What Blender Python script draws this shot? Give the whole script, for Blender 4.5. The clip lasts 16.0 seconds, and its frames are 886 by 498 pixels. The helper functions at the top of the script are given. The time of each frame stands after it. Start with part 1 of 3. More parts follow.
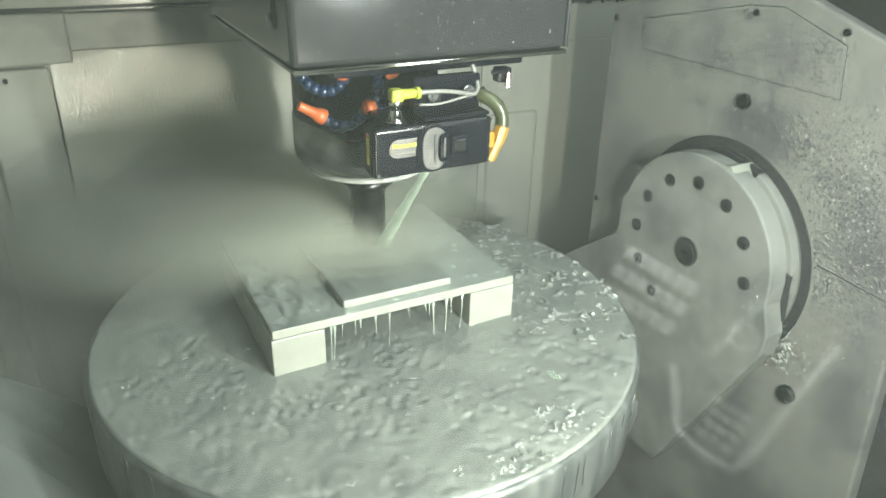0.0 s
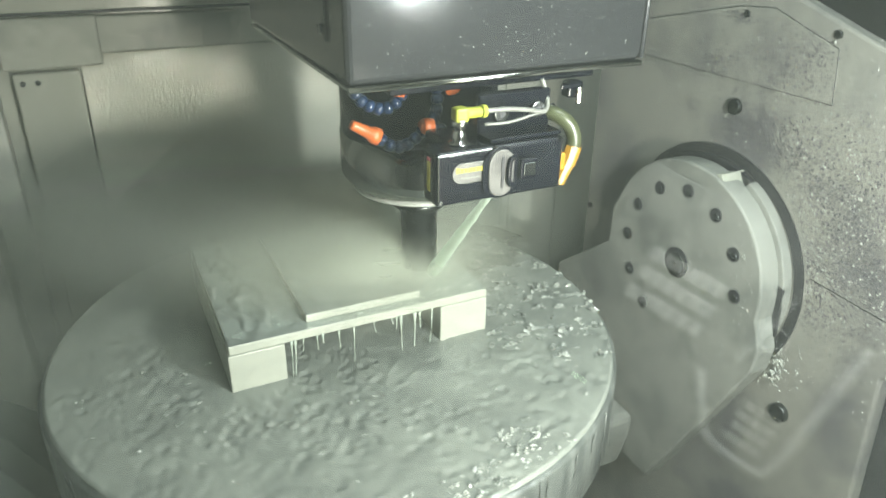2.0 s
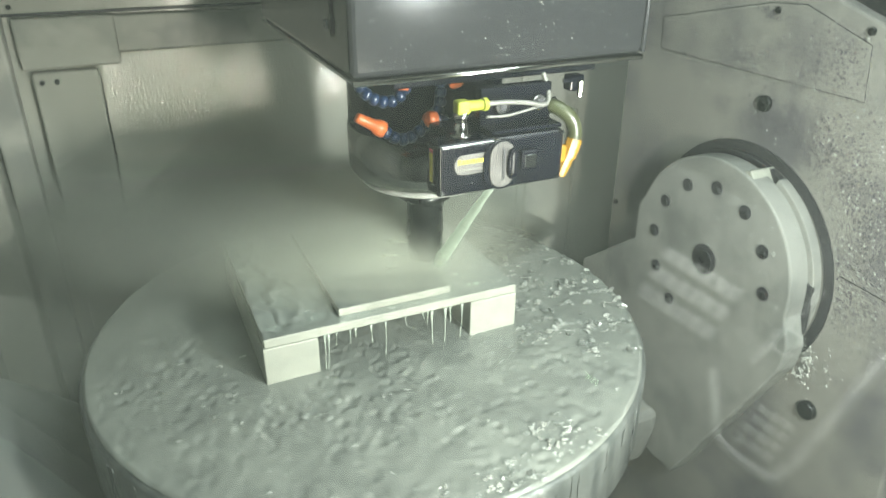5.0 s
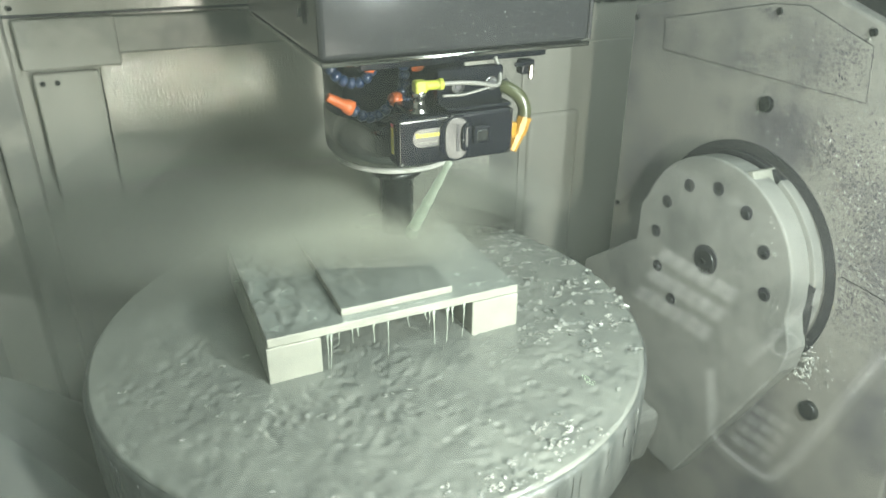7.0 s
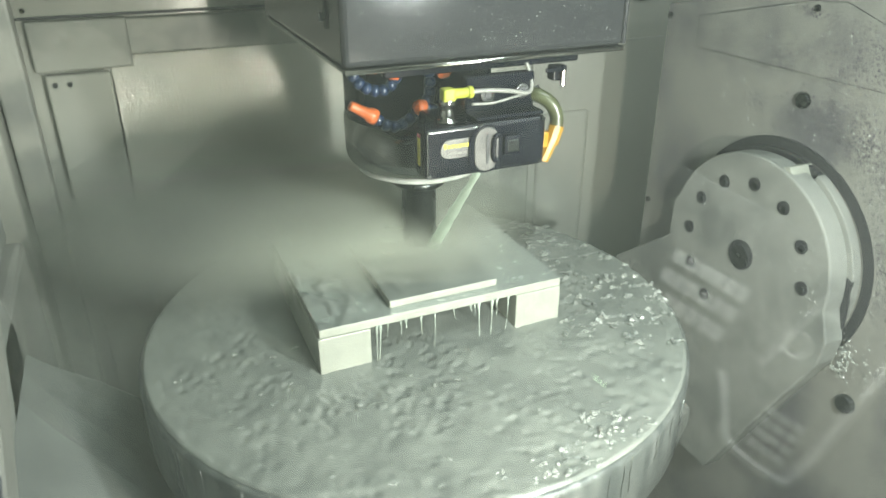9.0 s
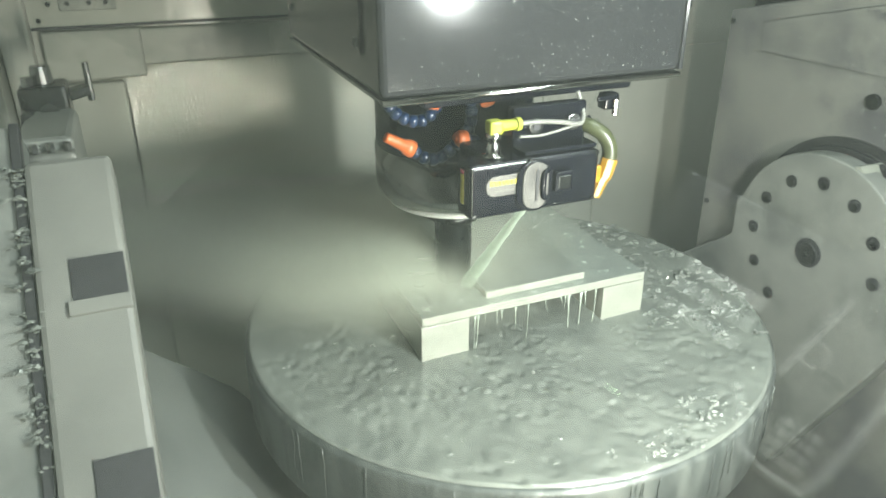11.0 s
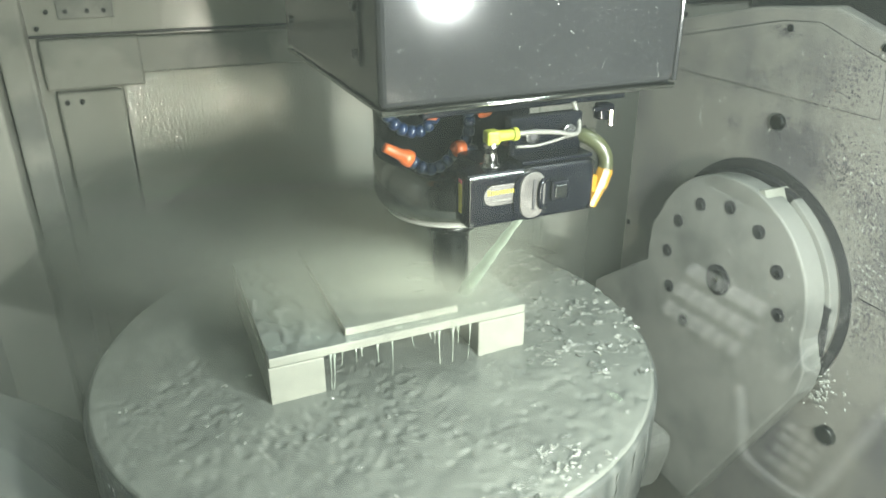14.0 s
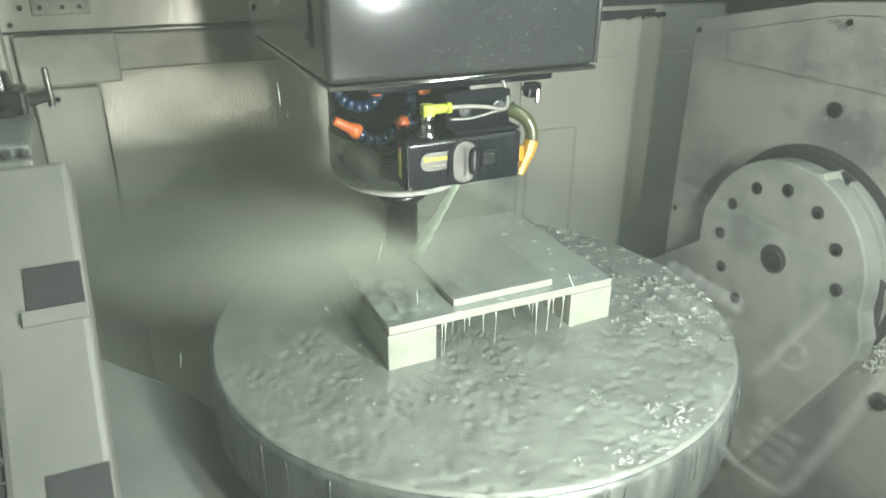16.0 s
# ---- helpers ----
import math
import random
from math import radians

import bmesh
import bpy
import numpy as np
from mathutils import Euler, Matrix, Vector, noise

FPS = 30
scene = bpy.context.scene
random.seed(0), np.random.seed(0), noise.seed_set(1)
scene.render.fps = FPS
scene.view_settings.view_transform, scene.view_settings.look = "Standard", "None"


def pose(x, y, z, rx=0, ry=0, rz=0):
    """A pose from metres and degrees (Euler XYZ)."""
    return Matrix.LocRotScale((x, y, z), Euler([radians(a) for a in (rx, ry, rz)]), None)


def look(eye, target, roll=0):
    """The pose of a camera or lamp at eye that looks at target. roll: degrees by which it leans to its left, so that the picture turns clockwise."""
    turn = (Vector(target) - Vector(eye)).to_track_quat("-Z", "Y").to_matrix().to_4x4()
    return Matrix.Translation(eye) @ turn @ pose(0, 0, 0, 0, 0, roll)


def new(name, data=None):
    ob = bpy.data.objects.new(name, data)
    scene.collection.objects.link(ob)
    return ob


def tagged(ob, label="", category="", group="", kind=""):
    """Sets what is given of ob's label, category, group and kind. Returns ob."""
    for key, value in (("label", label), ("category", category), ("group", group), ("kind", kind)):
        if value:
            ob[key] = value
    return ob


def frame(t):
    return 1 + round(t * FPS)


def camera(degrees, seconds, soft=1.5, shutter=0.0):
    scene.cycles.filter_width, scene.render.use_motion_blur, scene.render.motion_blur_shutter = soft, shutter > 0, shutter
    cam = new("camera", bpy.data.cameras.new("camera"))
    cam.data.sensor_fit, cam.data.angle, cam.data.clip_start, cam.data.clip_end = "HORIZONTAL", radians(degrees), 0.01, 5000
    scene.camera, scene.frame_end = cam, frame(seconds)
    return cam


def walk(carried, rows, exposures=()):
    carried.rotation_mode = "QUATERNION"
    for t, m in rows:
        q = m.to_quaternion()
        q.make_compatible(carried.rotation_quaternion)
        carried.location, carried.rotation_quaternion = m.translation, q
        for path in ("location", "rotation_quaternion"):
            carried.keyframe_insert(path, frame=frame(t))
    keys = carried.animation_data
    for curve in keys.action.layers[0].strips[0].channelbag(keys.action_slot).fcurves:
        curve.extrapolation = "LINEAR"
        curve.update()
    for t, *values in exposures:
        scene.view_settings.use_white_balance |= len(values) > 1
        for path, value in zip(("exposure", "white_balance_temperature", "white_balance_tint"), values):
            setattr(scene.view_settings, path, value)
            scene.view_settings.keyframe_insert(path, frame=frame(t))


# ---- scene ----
cam = camera(63.0, 16.0)
scene.cycles.transparent_max_bounces = 24
PATH = [
    (0.0, (-0.290, -0.742, 0.469), -26.04, -1.29, -27.42),
    (0.5, (-0.290, -0.742, 0.469), -25.96, -1.10, -26.94),
    (1.0, (-0.290, -0.742, 0.469), -25.90, -0.97, -26.48),
    (1.5, (-0.290, -0.741, 0.469), -25.94, -0.88, -26.06),
    (2.0, (-0.291, -0.741, 0.469), -26.04, -0.70, -25.64),
    (2.5, (-0.291, -0.741, 0.470), -26.17, -0.55, -25.28),
    (3.0, (-0.291, -0.741, 0.471), -26.27, -0.43, -25.02),
    (3.5, (-0.290, -0.741, 0.471), -26.29, -0.34, -24.74),
    (6.0, (-0.284, -0.743, 0.472), -26.33, -0.35, -24.28),
    (6.5, (-0.283, -0.744, 0.472), -26.32, -0.34, -24.25),
    (7.0, (-0.283, -0.744, 0.472), -26.24, -0.30, -24.19),
    (7.5, (-0.283, -0.743, 0.472), -26.20, -0.19, -24.04),
    (8.0, (-0.283, -0.743, 0.472), -26.24, -0.12, -23.97),
    (8.5, (-0.283, -0.743, 0.471), -26.28, -0.12, -23.84),
    (9.0, (-0.284, -0.743, 0.471), -26.17, 0.01, -23.54),
    (9.5, (-0.284, -0.743, 0.471), -26.01, 0.10, -23.27),
    (10.0, (-0.284, -0.742, 0.470), -25.73, 0.13, -23.08),
    (12.5, (-0.290, -0.741, 0.466), -24.88, 0.29, -22.50),
    (13.0, (-0.291, -0.741, 0.466), -24.71, 0.27, -22.64),
    (13.5, (-0.292, -0.741, 0.466), -24.61, 0.21, -22.92),
    (14.0, (-0.291, -0.740, 0.465), -24.57, 0.07, -23.15),
    (14.5, (-0.291, -0.741, 0.464), -24.62, -0.18, -23.57),
    (15.0, (-0.291, -0.741, 0.464), -24.72, -0.33, -23.97),
    (15.5, (-0.291, -0.740, 0.464), -24.76, -0.38, -24.29),
    (16.0, (-0.291, -0.741, 0.465), -24.68, -0.40, -24.57),
]
walk(cam, [(t, pose(*eye, 90 + pitch, roll, yaw)) for t, eye, pitch, roll, yaw in PATH])

# the table slides along x, the spindle head along y and z
TABLE = [(0, 0), (0.5, -.030), (1, -.040), (1.2, -.042), (1.4, -.046), (1.5, -.060), (1.6, -.070), (1.8, -.073), (2, -.071),
         (2.5, -.047), (3, -.012), (3.5, -.002), (3.7, -.006), (4.1, -.036), (4.6, -.056), (5.1, -.044), (5.5, -.018), (5.8, -.009),
         (6, -.009), (6.5, -.003), (7, -.044), (7.5, -.057), (8, -.046), (8.5, -.011), (9, 0), (9.5, 0), (9.6, .014), (9.7, .063),
         (9.8, .096), (9.9, .101), (10, .103), (10.2, .103), (11.2, .104), (12, .097), (12.3, .080), (12.5, .046), (13, -.024),
         (13.5, -.056), (14, -.064), (14.5, -.012), (15, .057), (15.5, .081), (16, .087)]
HEAD = [(0, 0, 0), (0.5, .051, 0), (1, .054, .003), (1.2, .050, .006), (1.4, .025, .017), (1.5, -.030, .018), (1.6, -.060, .014),
        (1.8, -.072, .005), (2, -.081, .003), (2.5, -.105, .001), (3, -.057, .001), (3.5, .020, .002), (3.7, .042, .003),
        (4.1, .050, .003), (4.6, .000, .004), (5.1, -.075, .004), (5.5, -.112, .005), (5.8, -.103, .005), (6, -.071, .004),
        (6.5, .005, .004), (7, .030, .003), (7.5, -.046, .004), (8, -.112, .005), (8.5, -.068, .005), (9, -.013, .005),
        (9.4, -.010, .012), (9.5, -.013, .021), (9.6, -.042, .022), (9.7, -.085, .022), (9.8, -.132, .022), (10, -.139, .021),
        (10.1, -.141, .012), (10.2, -.142, .005), (10.8, -.105, .001), (11.5, -.020, -.003), (12, .040, -.004), (12.3, .056, -.004),
        (12.5, .064, -.004), (13, .061, -.005), (13.5, .000, -.005), (14, -.077, -.005), (14.5, -.115, -.006), (15, -.116, -.006),
        (15.5, -.056, -.005), (16, .020, -.005)]

# ---- light ----
world = bpy.data.worlds.new("world")
scene.world = world
world.use_nodes = True
world.node_tree.nodes["Background"].inputs["Color"].default_value = (.55, .6, .58, 1)
world.node_tree.nodes["Background"].inputs["Strength"].default_value = .05


def area(name, eye, target, size, size_y, power, color):
    data = bpy.data.lights.new(name, "AREA")
    data.shape, data.size, data.size_y, data.energy, data.color = "RECTANGLE", size, size_y, power, color
    ob = new(name, data)
    ob.matrix_world = look(eye, target)
    return ob


area("door_lamp", (.168, -.665, .395), (-.02, .30, .14), .024, .11, 11.0, (.93, 1, .95))
area("sill_lamp", (.030, -.665, .12), (.10, .4, .14), .028, .13, 7.2, (1, .97, .82))
# added soft fill from above, out of view, to lift the cabin's ambient level
area("overhead_fill", (.26, -.60, 1.12), (-.20, .62, .34), .8, .12, 11.5, (.88, 1, .97))
# unseen helper light on the control panel, so its mirror image shows
area("keypad_fill", (.10, -1.04, .62), (.10, -.95, .1), .2, .06, 8, (.9, 1, .97))
scene.view_settings.exposure = 0

# ---- materials ----


def material(name, color, rough=.5, metal=0., dark=None, scale=6., grain=60., bump=.1, spec=.5, spread=(.38, .66), stretch=(1, 1, 1), coat=0., vary=.12, over=.25):
    """Principled with stains (large noise towards dark), grain and bump."""
    m = bpy.data.materials.new(name)
    m.use_nodes = True
    t = m.node_tree
    b = t.nodes["Principled BSDF"]
    co = t.nodes.new("ShaderNodeTexCoord")
    mp = t.nodes.new("ShaderNodeMapping")
    mp.inputs["Scale"].default_value = stretch
    t.links.new(co.outputs["Object"], mp.inputs["Vector"])
    big = t.nodes.new("ShaderNodeTexNoise")
    big.inputs["Scale"].default_value, big.inputs["Detail"].default_value = scale, 6
    fine = t.nodes.new("ShaderNodeTexNoise")
    fine.inputs["Scale"].default_value, fine.inputs["Detail"].default_value = grain, 4
    for n in (big, fine):
        t.links.new(mp.outputs["Vector"], n.inputs["Vector"])
    ramp = t.nodes.new("ShaderNodeValToRGB")
    ramp.color_ramp.elements[0].position, ramp.color_ramp.elements[1].position = spread
    ramp.color_ramp.elements[0].color = (*(dark or [c * .8 for c in color]), 1)
    ramp.color_ramp.elements[1].color = (*color, 1)
    t.links.new(big.outputs["Fac"], ramp.inputs["Fac"])
    mix = t.nodes.new("ShaderNodeMix")
    mix.data_type, mix.blend_type = "RGBA", "OVERLAY"
    mix.inputs["Factor"].default_value = over
    t.links.new(ramp.outputs["Color"], mix.inputs["A"])
    t.links.new(fine.outputs["Fac"], mix.inputs["B"])
    t.links.new(mix.outputs["Result"], b.inputs["Base Color"])
    rr = t.nodes.new("ShaderNodeMapRange")
    rr.inputs["To Min"].default_value, rr.inputs["To Max"].default_value = max(.03, rough - vary), min(1, rough + vary)
    t.links.new(fine.outputs["Fac"], rr.inputs["Value"])
    t.links.new(rr.outputs["Result"], b.inputs["Roughness"])
    b.inputs["Metallic"].default_value = metal
    b.inputs["Specular IOR Level"].default_value = spec
    b.inputs["Coat Weight"].default_value = coat
    b.inputs["Coat Roughness"].default_value = .08
    if bump:
        bp = t.nodes.new("ShaderNodeBump")
        bp.inputs["Strength"].default_value, bp.inputs["Distance"].default_value = bump, .004
        t.links.new(fine.outputs["Fac"], bp.inputs["Height"])
        t.links.new(bp.outputs["Normal"], b.inputs["Normal"])
    return m


def mist_material(name, strength, color, scale=2.2, lo=.25, hi=.75):
    """Thin wet haze: mostly clear, scattering light to both sides, fading out towards its rim."""
    m = bpy.data.materials.new(name)
    m.use_nodes = True
    t = m.node_tree
    t.nodes.remove(t.nodes["Principled BSDF"])
    out = t.nodes["Material Output"]
    co = t.nodes.new("ShaderNodeTexCoord")
    ln = t.nodes.new("ShaderNodeVectorMath")
    ln.operation = "LENGTH"
    t.links.new(co.outputs["Object"], ln.inputs[0])
    fall = t.nodes.new("ShaderNodeMapRange")
    fall.interpolation_type = "SMOOTHERSTEP"
    fall.inputs["From Min"].default_value, fall.inputs["From Max"].default_value = .05, 1
    fall.inputs["To Min"].default_value, fall.inputs["To Max"].default_value = strength, 0
    t.links.new(ln.outputs["Value"], fall.inputs["Value"])
    no = t.nodes.new("ShaderNodeTexNoise")
    no.inputs["Scale"].default_value, no.inputs["Detail"].default_value = scale, 4
    t.links.new(co.outputs["Object"], no.inputs["Vector"])
    nr = t.nodes.new("ShaderNodeMapRange")
    nr.inputs["From Min"].default_value, nr.inputs["From Max"].default_value = lo, hi
    nr.inputs["To Min"].default_value, nr.inputs["To Max"].default_value = .62, 1
    t.links.new(no.outputs["Fac"], nr.inputs["Value"])
    mul = t.nodes.new("ShaderNodeMath")
    mul.operation = "MULTIPLY"
    t.links.new(fall.outputs["Result"], mul.inputs[0])
    t.links.new(nr.outputs["Result"], mul.inputs[1])
    tr, di, tl = (t.nodes.new(k) for k in ("ShaderNodeBsdfTransparent", "ShaderNodeBsdfDiffuse", "ShaderNodeBsdfTranslucent"))
    for n in (di, tl):
        n.inputs["Color"].default_value = (*color, 1)
    both, mix = t.nodes.new("ShaderNodeMixShader"), t.nodes.new("ShaderNodeMixShader")
    t.links.new(di.outputs[0], both.inputs[1]), t.links.new(tl.outputs[0], both.inputs[2])
    t.links.new(mul.outputs[0], mix.inputs["Fac"])
    t.links.new(tr.outputs[0], mix.inputs[1]), t.links.new(both.outputs[0], mix.inputs[2])
    t.links.new(mix.outputs[0], out.inputs["Surface"])
    return m


WALL = material("wall_paint", (.47, .475, .412), .23, 0, (.38, .385, .34), 5, 80, .11, stretch=(1, 1, .25), vary=.05, over=.08)
BEAM = material("beam_paint", (.40, .405, .355), .42, 0, (.22, .23, .21), 11, 70, .15, spread=(.36, .58), over=.2)
STAINED = material("stained_housing_paint", (.205, .211, .190), .38, 0, (.108, .111, .115), 7, 90, .1, over=.14, spread=(.36, .54))
HOUSING = material("housing_paint", (.215, .222, .20), .4, 0, (.155, .162, .148), 6, 70, .08, over=.1)
CAST = material("cast_grey", (.225, .24, .22), .38, 0, (.138, .150, .140), 13, 80, .2, over=.22, spread=(.33, .56))
# black for rubber seals, and for the shade inside holes and gaps
DARKGAP = material("seal_and_gap_black", (.03, .032, .035), .5, 0, None, 12, 80, .2)
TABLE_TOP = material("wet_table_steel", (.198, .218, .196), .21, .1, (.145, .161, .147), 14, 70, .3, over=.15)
# the rim's shade is put into this darker steel; streaks are runs
RIM = material("shaded_rim_steel", (.125, .140, .132), .4, .3, (.06, .07, .068), 14, 50, .3, stretch=(3, 3, .5))
ALU = material("wet_aluminium", (.33, .35, .30), .42, .1, (.27, .29, .25), 20, 90, .2)
ALU_TOP = material("flooded_aluminium", (.30, .34, .31), .24, .3, (.245, .28, .255), 18, 70, .5, over=.15)
COVER = material("cover_enamel", (.027, .0285, .030), .14, 0, (.023, .0245, .026), 8, 420, .02, spec=.36, vary=.03, over=.05)
BLACK = material("black_anodised", (.006, .007, .011), .22, 0, None, 20, 120, .02, spec=.16, vary=.06)
STEEL = material("ground_steel", (.30, .31, .31), .22, 1, (.2, .21, .21), 12, 80, .05)
DARKSTEEL = material("dark_steel", (.07, .075, .075), .3, .9, (.045, .05, .05), 14, 80, .06)
NOSE = material("turned_steel", (.27, .275, .262), .15, 1, (.22, .225, .215), 12, 80, .0, vary=.02, over=.02)
PALE = material("pale_seal", (.42, .44, .41), .4, 0, (.34, .36, .33), 30, 90, .1)
# cast grey darkened for the shade low down beside the table
SHOULDER = material("shaded_cast_grey", (.15, .165, .155), .45, 0, (.11, .122, .115), 9, 60, .15, over=.12)
# wall paint made paler and glossier to carry the wall's bright glow
SHEET = material("brightened_wet_sheet", (.64, .64, .55), .09, 0, (.55, .55, .48), 5, 230, .55, stretch=(1, 1, .3), vary=.03, over=.06, spec=1.0)
CHROME = material("bright_steel", (.72, .72, .68), .16, 1, None, 20, 90, .05)
ORANGE = material("orange_plastic", (.46, .115, .03), .4, 0, (.40, .09, .02), 30, 120, .05)
BLUE = material("blue_plastic", (.008, .022, .058), .3, 0, (.006, .016, .042), 30, 120, .05)
LIME = material("lime_plastic", (.31, .35, .035), .4, 0, (.25, .28, .03), 30, 120, .05)
CABLE = material("grey_cable", (.17, .175, .155), .45, 0, (.16, .165, .15), 30, 120, .05)
HOSE = material("green_hose", (.050, .058, .028), .3, 0, (.035, .04, .018), 30, 120, .1)
YELLOW = material("yellow_plastic", (.29, .16, .012), .35, 0, (.28, .15, .015), 30, 120, .05)
LABEL = material("silver_label", (.13, .13, .122), .42, .2, (.075, .075, .072), 60, 160, .1, spec=.3)
INK = material("yellow_ink", (.50, .45, .03), .5, 0, None, 30, 120, 0)
RED = material("red_ink", (.55, .10, .12), .5, 0, None, 30, 120, 0)
FLOOR = material("wet_floor_steel", (.10, .115, .11), .35, .3, (.07, .08, .08), 7, 40, .4)
CHIP = material("aluminium_chip", (.36, .385, .35), .3, .3, (.16, .18, .165), 60, 200, .3)
FILM = material("running_coolant", (.20, .225, .205), .14, .1, (.15, .17, .155), 18, 70, .3, over=.12)
FOAM = material("coolant_foam", (.26, .30, .26), .15, 0, (.34, .39, .34), 30, 120, .2, coat=.5)
MIST = mist_material("mist_wide", .30, (.39, .425, .385))
MIST_THIN = mist_material("mist_thin", .24, (.37, .405, .36))
PLUME = mist_material("mist_plume", .22, (.60, .645, .54), 3)
PLUME_CORE = mist_material("mist_core", .42, (.64, .69, .58), 3)
JET = mist_material("coolant_jet", .50, (.70, .84, .70), 60)
JET.node_tree.nodes["Map Range"].inputs["From Max"].default_value = 60
KEY = material("pale_key", (.78, .78, .74), .5, 0, (.5, .5, .47), 20, 80, .05)
GLOW = bpy.data.materials.new("green_display")
GLOW.use_nodes = True
GLOW.node_tree.nodes["Principled BSDF"].inputs["Emission Color"].default_value = (.5, 1, .35, 1)
GLOW.node_tree.nodes["Principled BSDF"].inputs["Emission Strength"].default_value = 1.6
SPATTER = material("dried_spatter", (.105, .105, .115), .4, 0, (.07, .07, .078), 40, 200, .2)
DARKWALL = material("dark_way_cover", (.06, .065, .07), .35, .3, (.04, .043, .046), 8, 60, .1)

# opaque pale drop colour that stands in for bright glints
GLINT_DROP = material("glinting_drop", (.42, .45, .41), .1, 0, (.30, .33, .30), 40, 200, 0, coat=.6)

# ---- mesh helpers ----


def part(name, bm, mat, parent=None, label="", smooth=False):
    me = bpy.data.meshes.new(name)
    bm.normal_update()
    bm.to_mesh(me)
    bm.free()
    if smooth:
        for p in me.polygons:
            p.use_smooth = True
    me.materials.append(mat)
    ob = new(name, me)
    ob.parent = parent
    if label:
        ob["label"] = label
    return ob


def thing(name, label, category, group="", kind=""):
    return tagged(new(name), label, category, group, kind)


def box(x0, x1, y0, y1, z0, z1, bevel=.002, segs=2, bm=None):
    bm = bm or bmesh.new()
    r = bmesh.ops.create_cube(bm, size=1, matrix=Matrix.Translation(((x0 + x1) / 2, (y0 + y1) / 2, (z0 + z1) / 2)) @ Matrix.Diagonal((x1 - x0, y1 - y0, z1 - z0, 1)))
    if bevel:
        edges = list({e for v in r["verts"] for e in v.link_edges})
        bmesh.ops.bevel(bm, geom=edges, offset=bevel, segments=segs, affect="EDGES", profile=.5)
    return bm


def cyl(p0, p1, r0, r1=None, n=24, bm=None, bevel=0.):
    bm = bm or bmesh.new()
    p0, p1 = Vector(p0), Vector(p1)
    r1 = r0 if r1 is None else r1
    d = p1 - p0
    m = Matrix.Translation((p0 + p1) / 2) @ d.to_track_quat("Z", "Y").to_matrix().to_4x4()
    r = bmesh.ops.create_cone(bm, cap_ends=True, segments=n, radius1=r0, radius2=r1, depth=d.length, matrix=m)
    if bevel:
        edges = [e for e in {e for v in r["verts"] for e in v.link_edges} if any(len(f.verts) > 4 for f in e.link_faces)]
        bmesh.ops.bevel(bm, geom=edges, offset=bevel, segments=2, affect="EDGES", profile=.5)
    return bm


def lathe(profile, centre=(0, 0), n=48, bm=None):
    """A closed solid of revolution round a vertical axis; profile: (radius, z) from the bottom's middle to the top's."""
    bm = bm or bmesh.new()
    rings = []
    for r, z in profile:
        if r < 1e-6:
            rings.append([bm.verts.new((centre[0], centre[1], z))])
        else:
            rings.append([bm.verts.new((centre[0] + r * math.cos(2 * math.pi * i / n), centre[1] + r * math.sin(2 * math.pi * i / n), z)) for i in range(n)])
    for a, b in zip(rings, rings[1:]):
        for i in range(n):
            j = (i + 1) % n
            if len(a) == 1 and len(b) == 1:
                continue
            if len(a) == 1:
                bm.faces.new((a[0], b[j], b[i]))
            elif len(b) == 1:
                bm.faces.new((a[i], a[j], b[0]))
            else:
                bm.faces.new((a[i], a[j], b[j], b[i]))
    return bm


def smooth_path(pts, steps=6):
    pts = [Vector(p) for p in pts]
    ext = [2 * pts[0] - pts[1], *pts, 2 * pts[-1] - pts[-2]]
    out = []
    for a, b, c, d in zip(ext, ext[1:], ext[2:], ext[3:]):
        for k in range(steps):
            t = k / steps
            out.append(.5 * ((2 * b) + (c - a) * t + (2 * a - 5 * b + 4 * c - d) * t * t + (3 * b - a - 3 * c + d) * t ** 3))
    return out + [pts[-1]]


def tube(pts, radius, n=10, bm=None):
    """A closed tube along pts; radius: a number or one for each point."""
    bm = bm or bmesh.new()
    rad = radius if isinstance(radius, (list, tuple)) else [radius] * len(pts)
    rings, side = [], None
    for i, p in enumerate(pts):
        d = (pts[min(i + 1, len(pts) - 1)] - pts[max(i - 1, 0)]).normalized()
        side = (d.orthogonal() if side is None else side - d * side.dot(d)).normalized()
        other = d.cross(side)
        rings.append([bm.verts.new(p + rad[i] * (math.cos(2 * math.pi * k / n) * side + math.sin(2 * math.pi * k / n) * other)) for k in range(n)])
    for a, b in zip(rings, rings[1:]):
        for k in range(n):
            bm.faces.new((a[k], a[(k + 1) % n], b[(k + 1) % n], b[k]))
    bm.faces.new(rings[0][::-1])
    bm.faces.new(rings[-1])
    return bm


def prism(outline, axis, lo, hi, bevel=.002, bm=None):
    """A polygon drawn out along one axis. outline: pairs in the other two axes, in x, y, z order."""
    bm = bm or bmesh.new()

    def at(a, b, c):
        return {"x": (c, a, b), "y": (a, c, b), "z": (a, b, c)}[axis]
    low = [bm.verts.new(at(a, b, lo)) for a, b in outline]
    high = [bm.verts.new(at(a, b, hi)) for a, b in outline]
    faces = [bm.faces.new(low[::-1]), bm.faces.new(high)]
    for i in range(len(outline)):
        j = (i + 1) % len(outline)
        faces.append(bm.faces.new((low[i], low[j], high[j], high[i])))
    bmesh.ops.recalc_face_normals(bm, faces=faces)
    if bevel:
        bmesh.ops.bevel(bm, geom=list({e for f in faces for e in f.edges}), offset=bevel, segments=2, affect="EDGES", profile=.5)
    return bm


def arc(cy, cz, r, a0, a1, n):
    return [(cy + r * math.cos(radians(a0 + (a1 - a0) * i / n)), cz + r * math.sin(radians(a0 + (a1 - a0) * i / n))) for i in range(n + 1)]


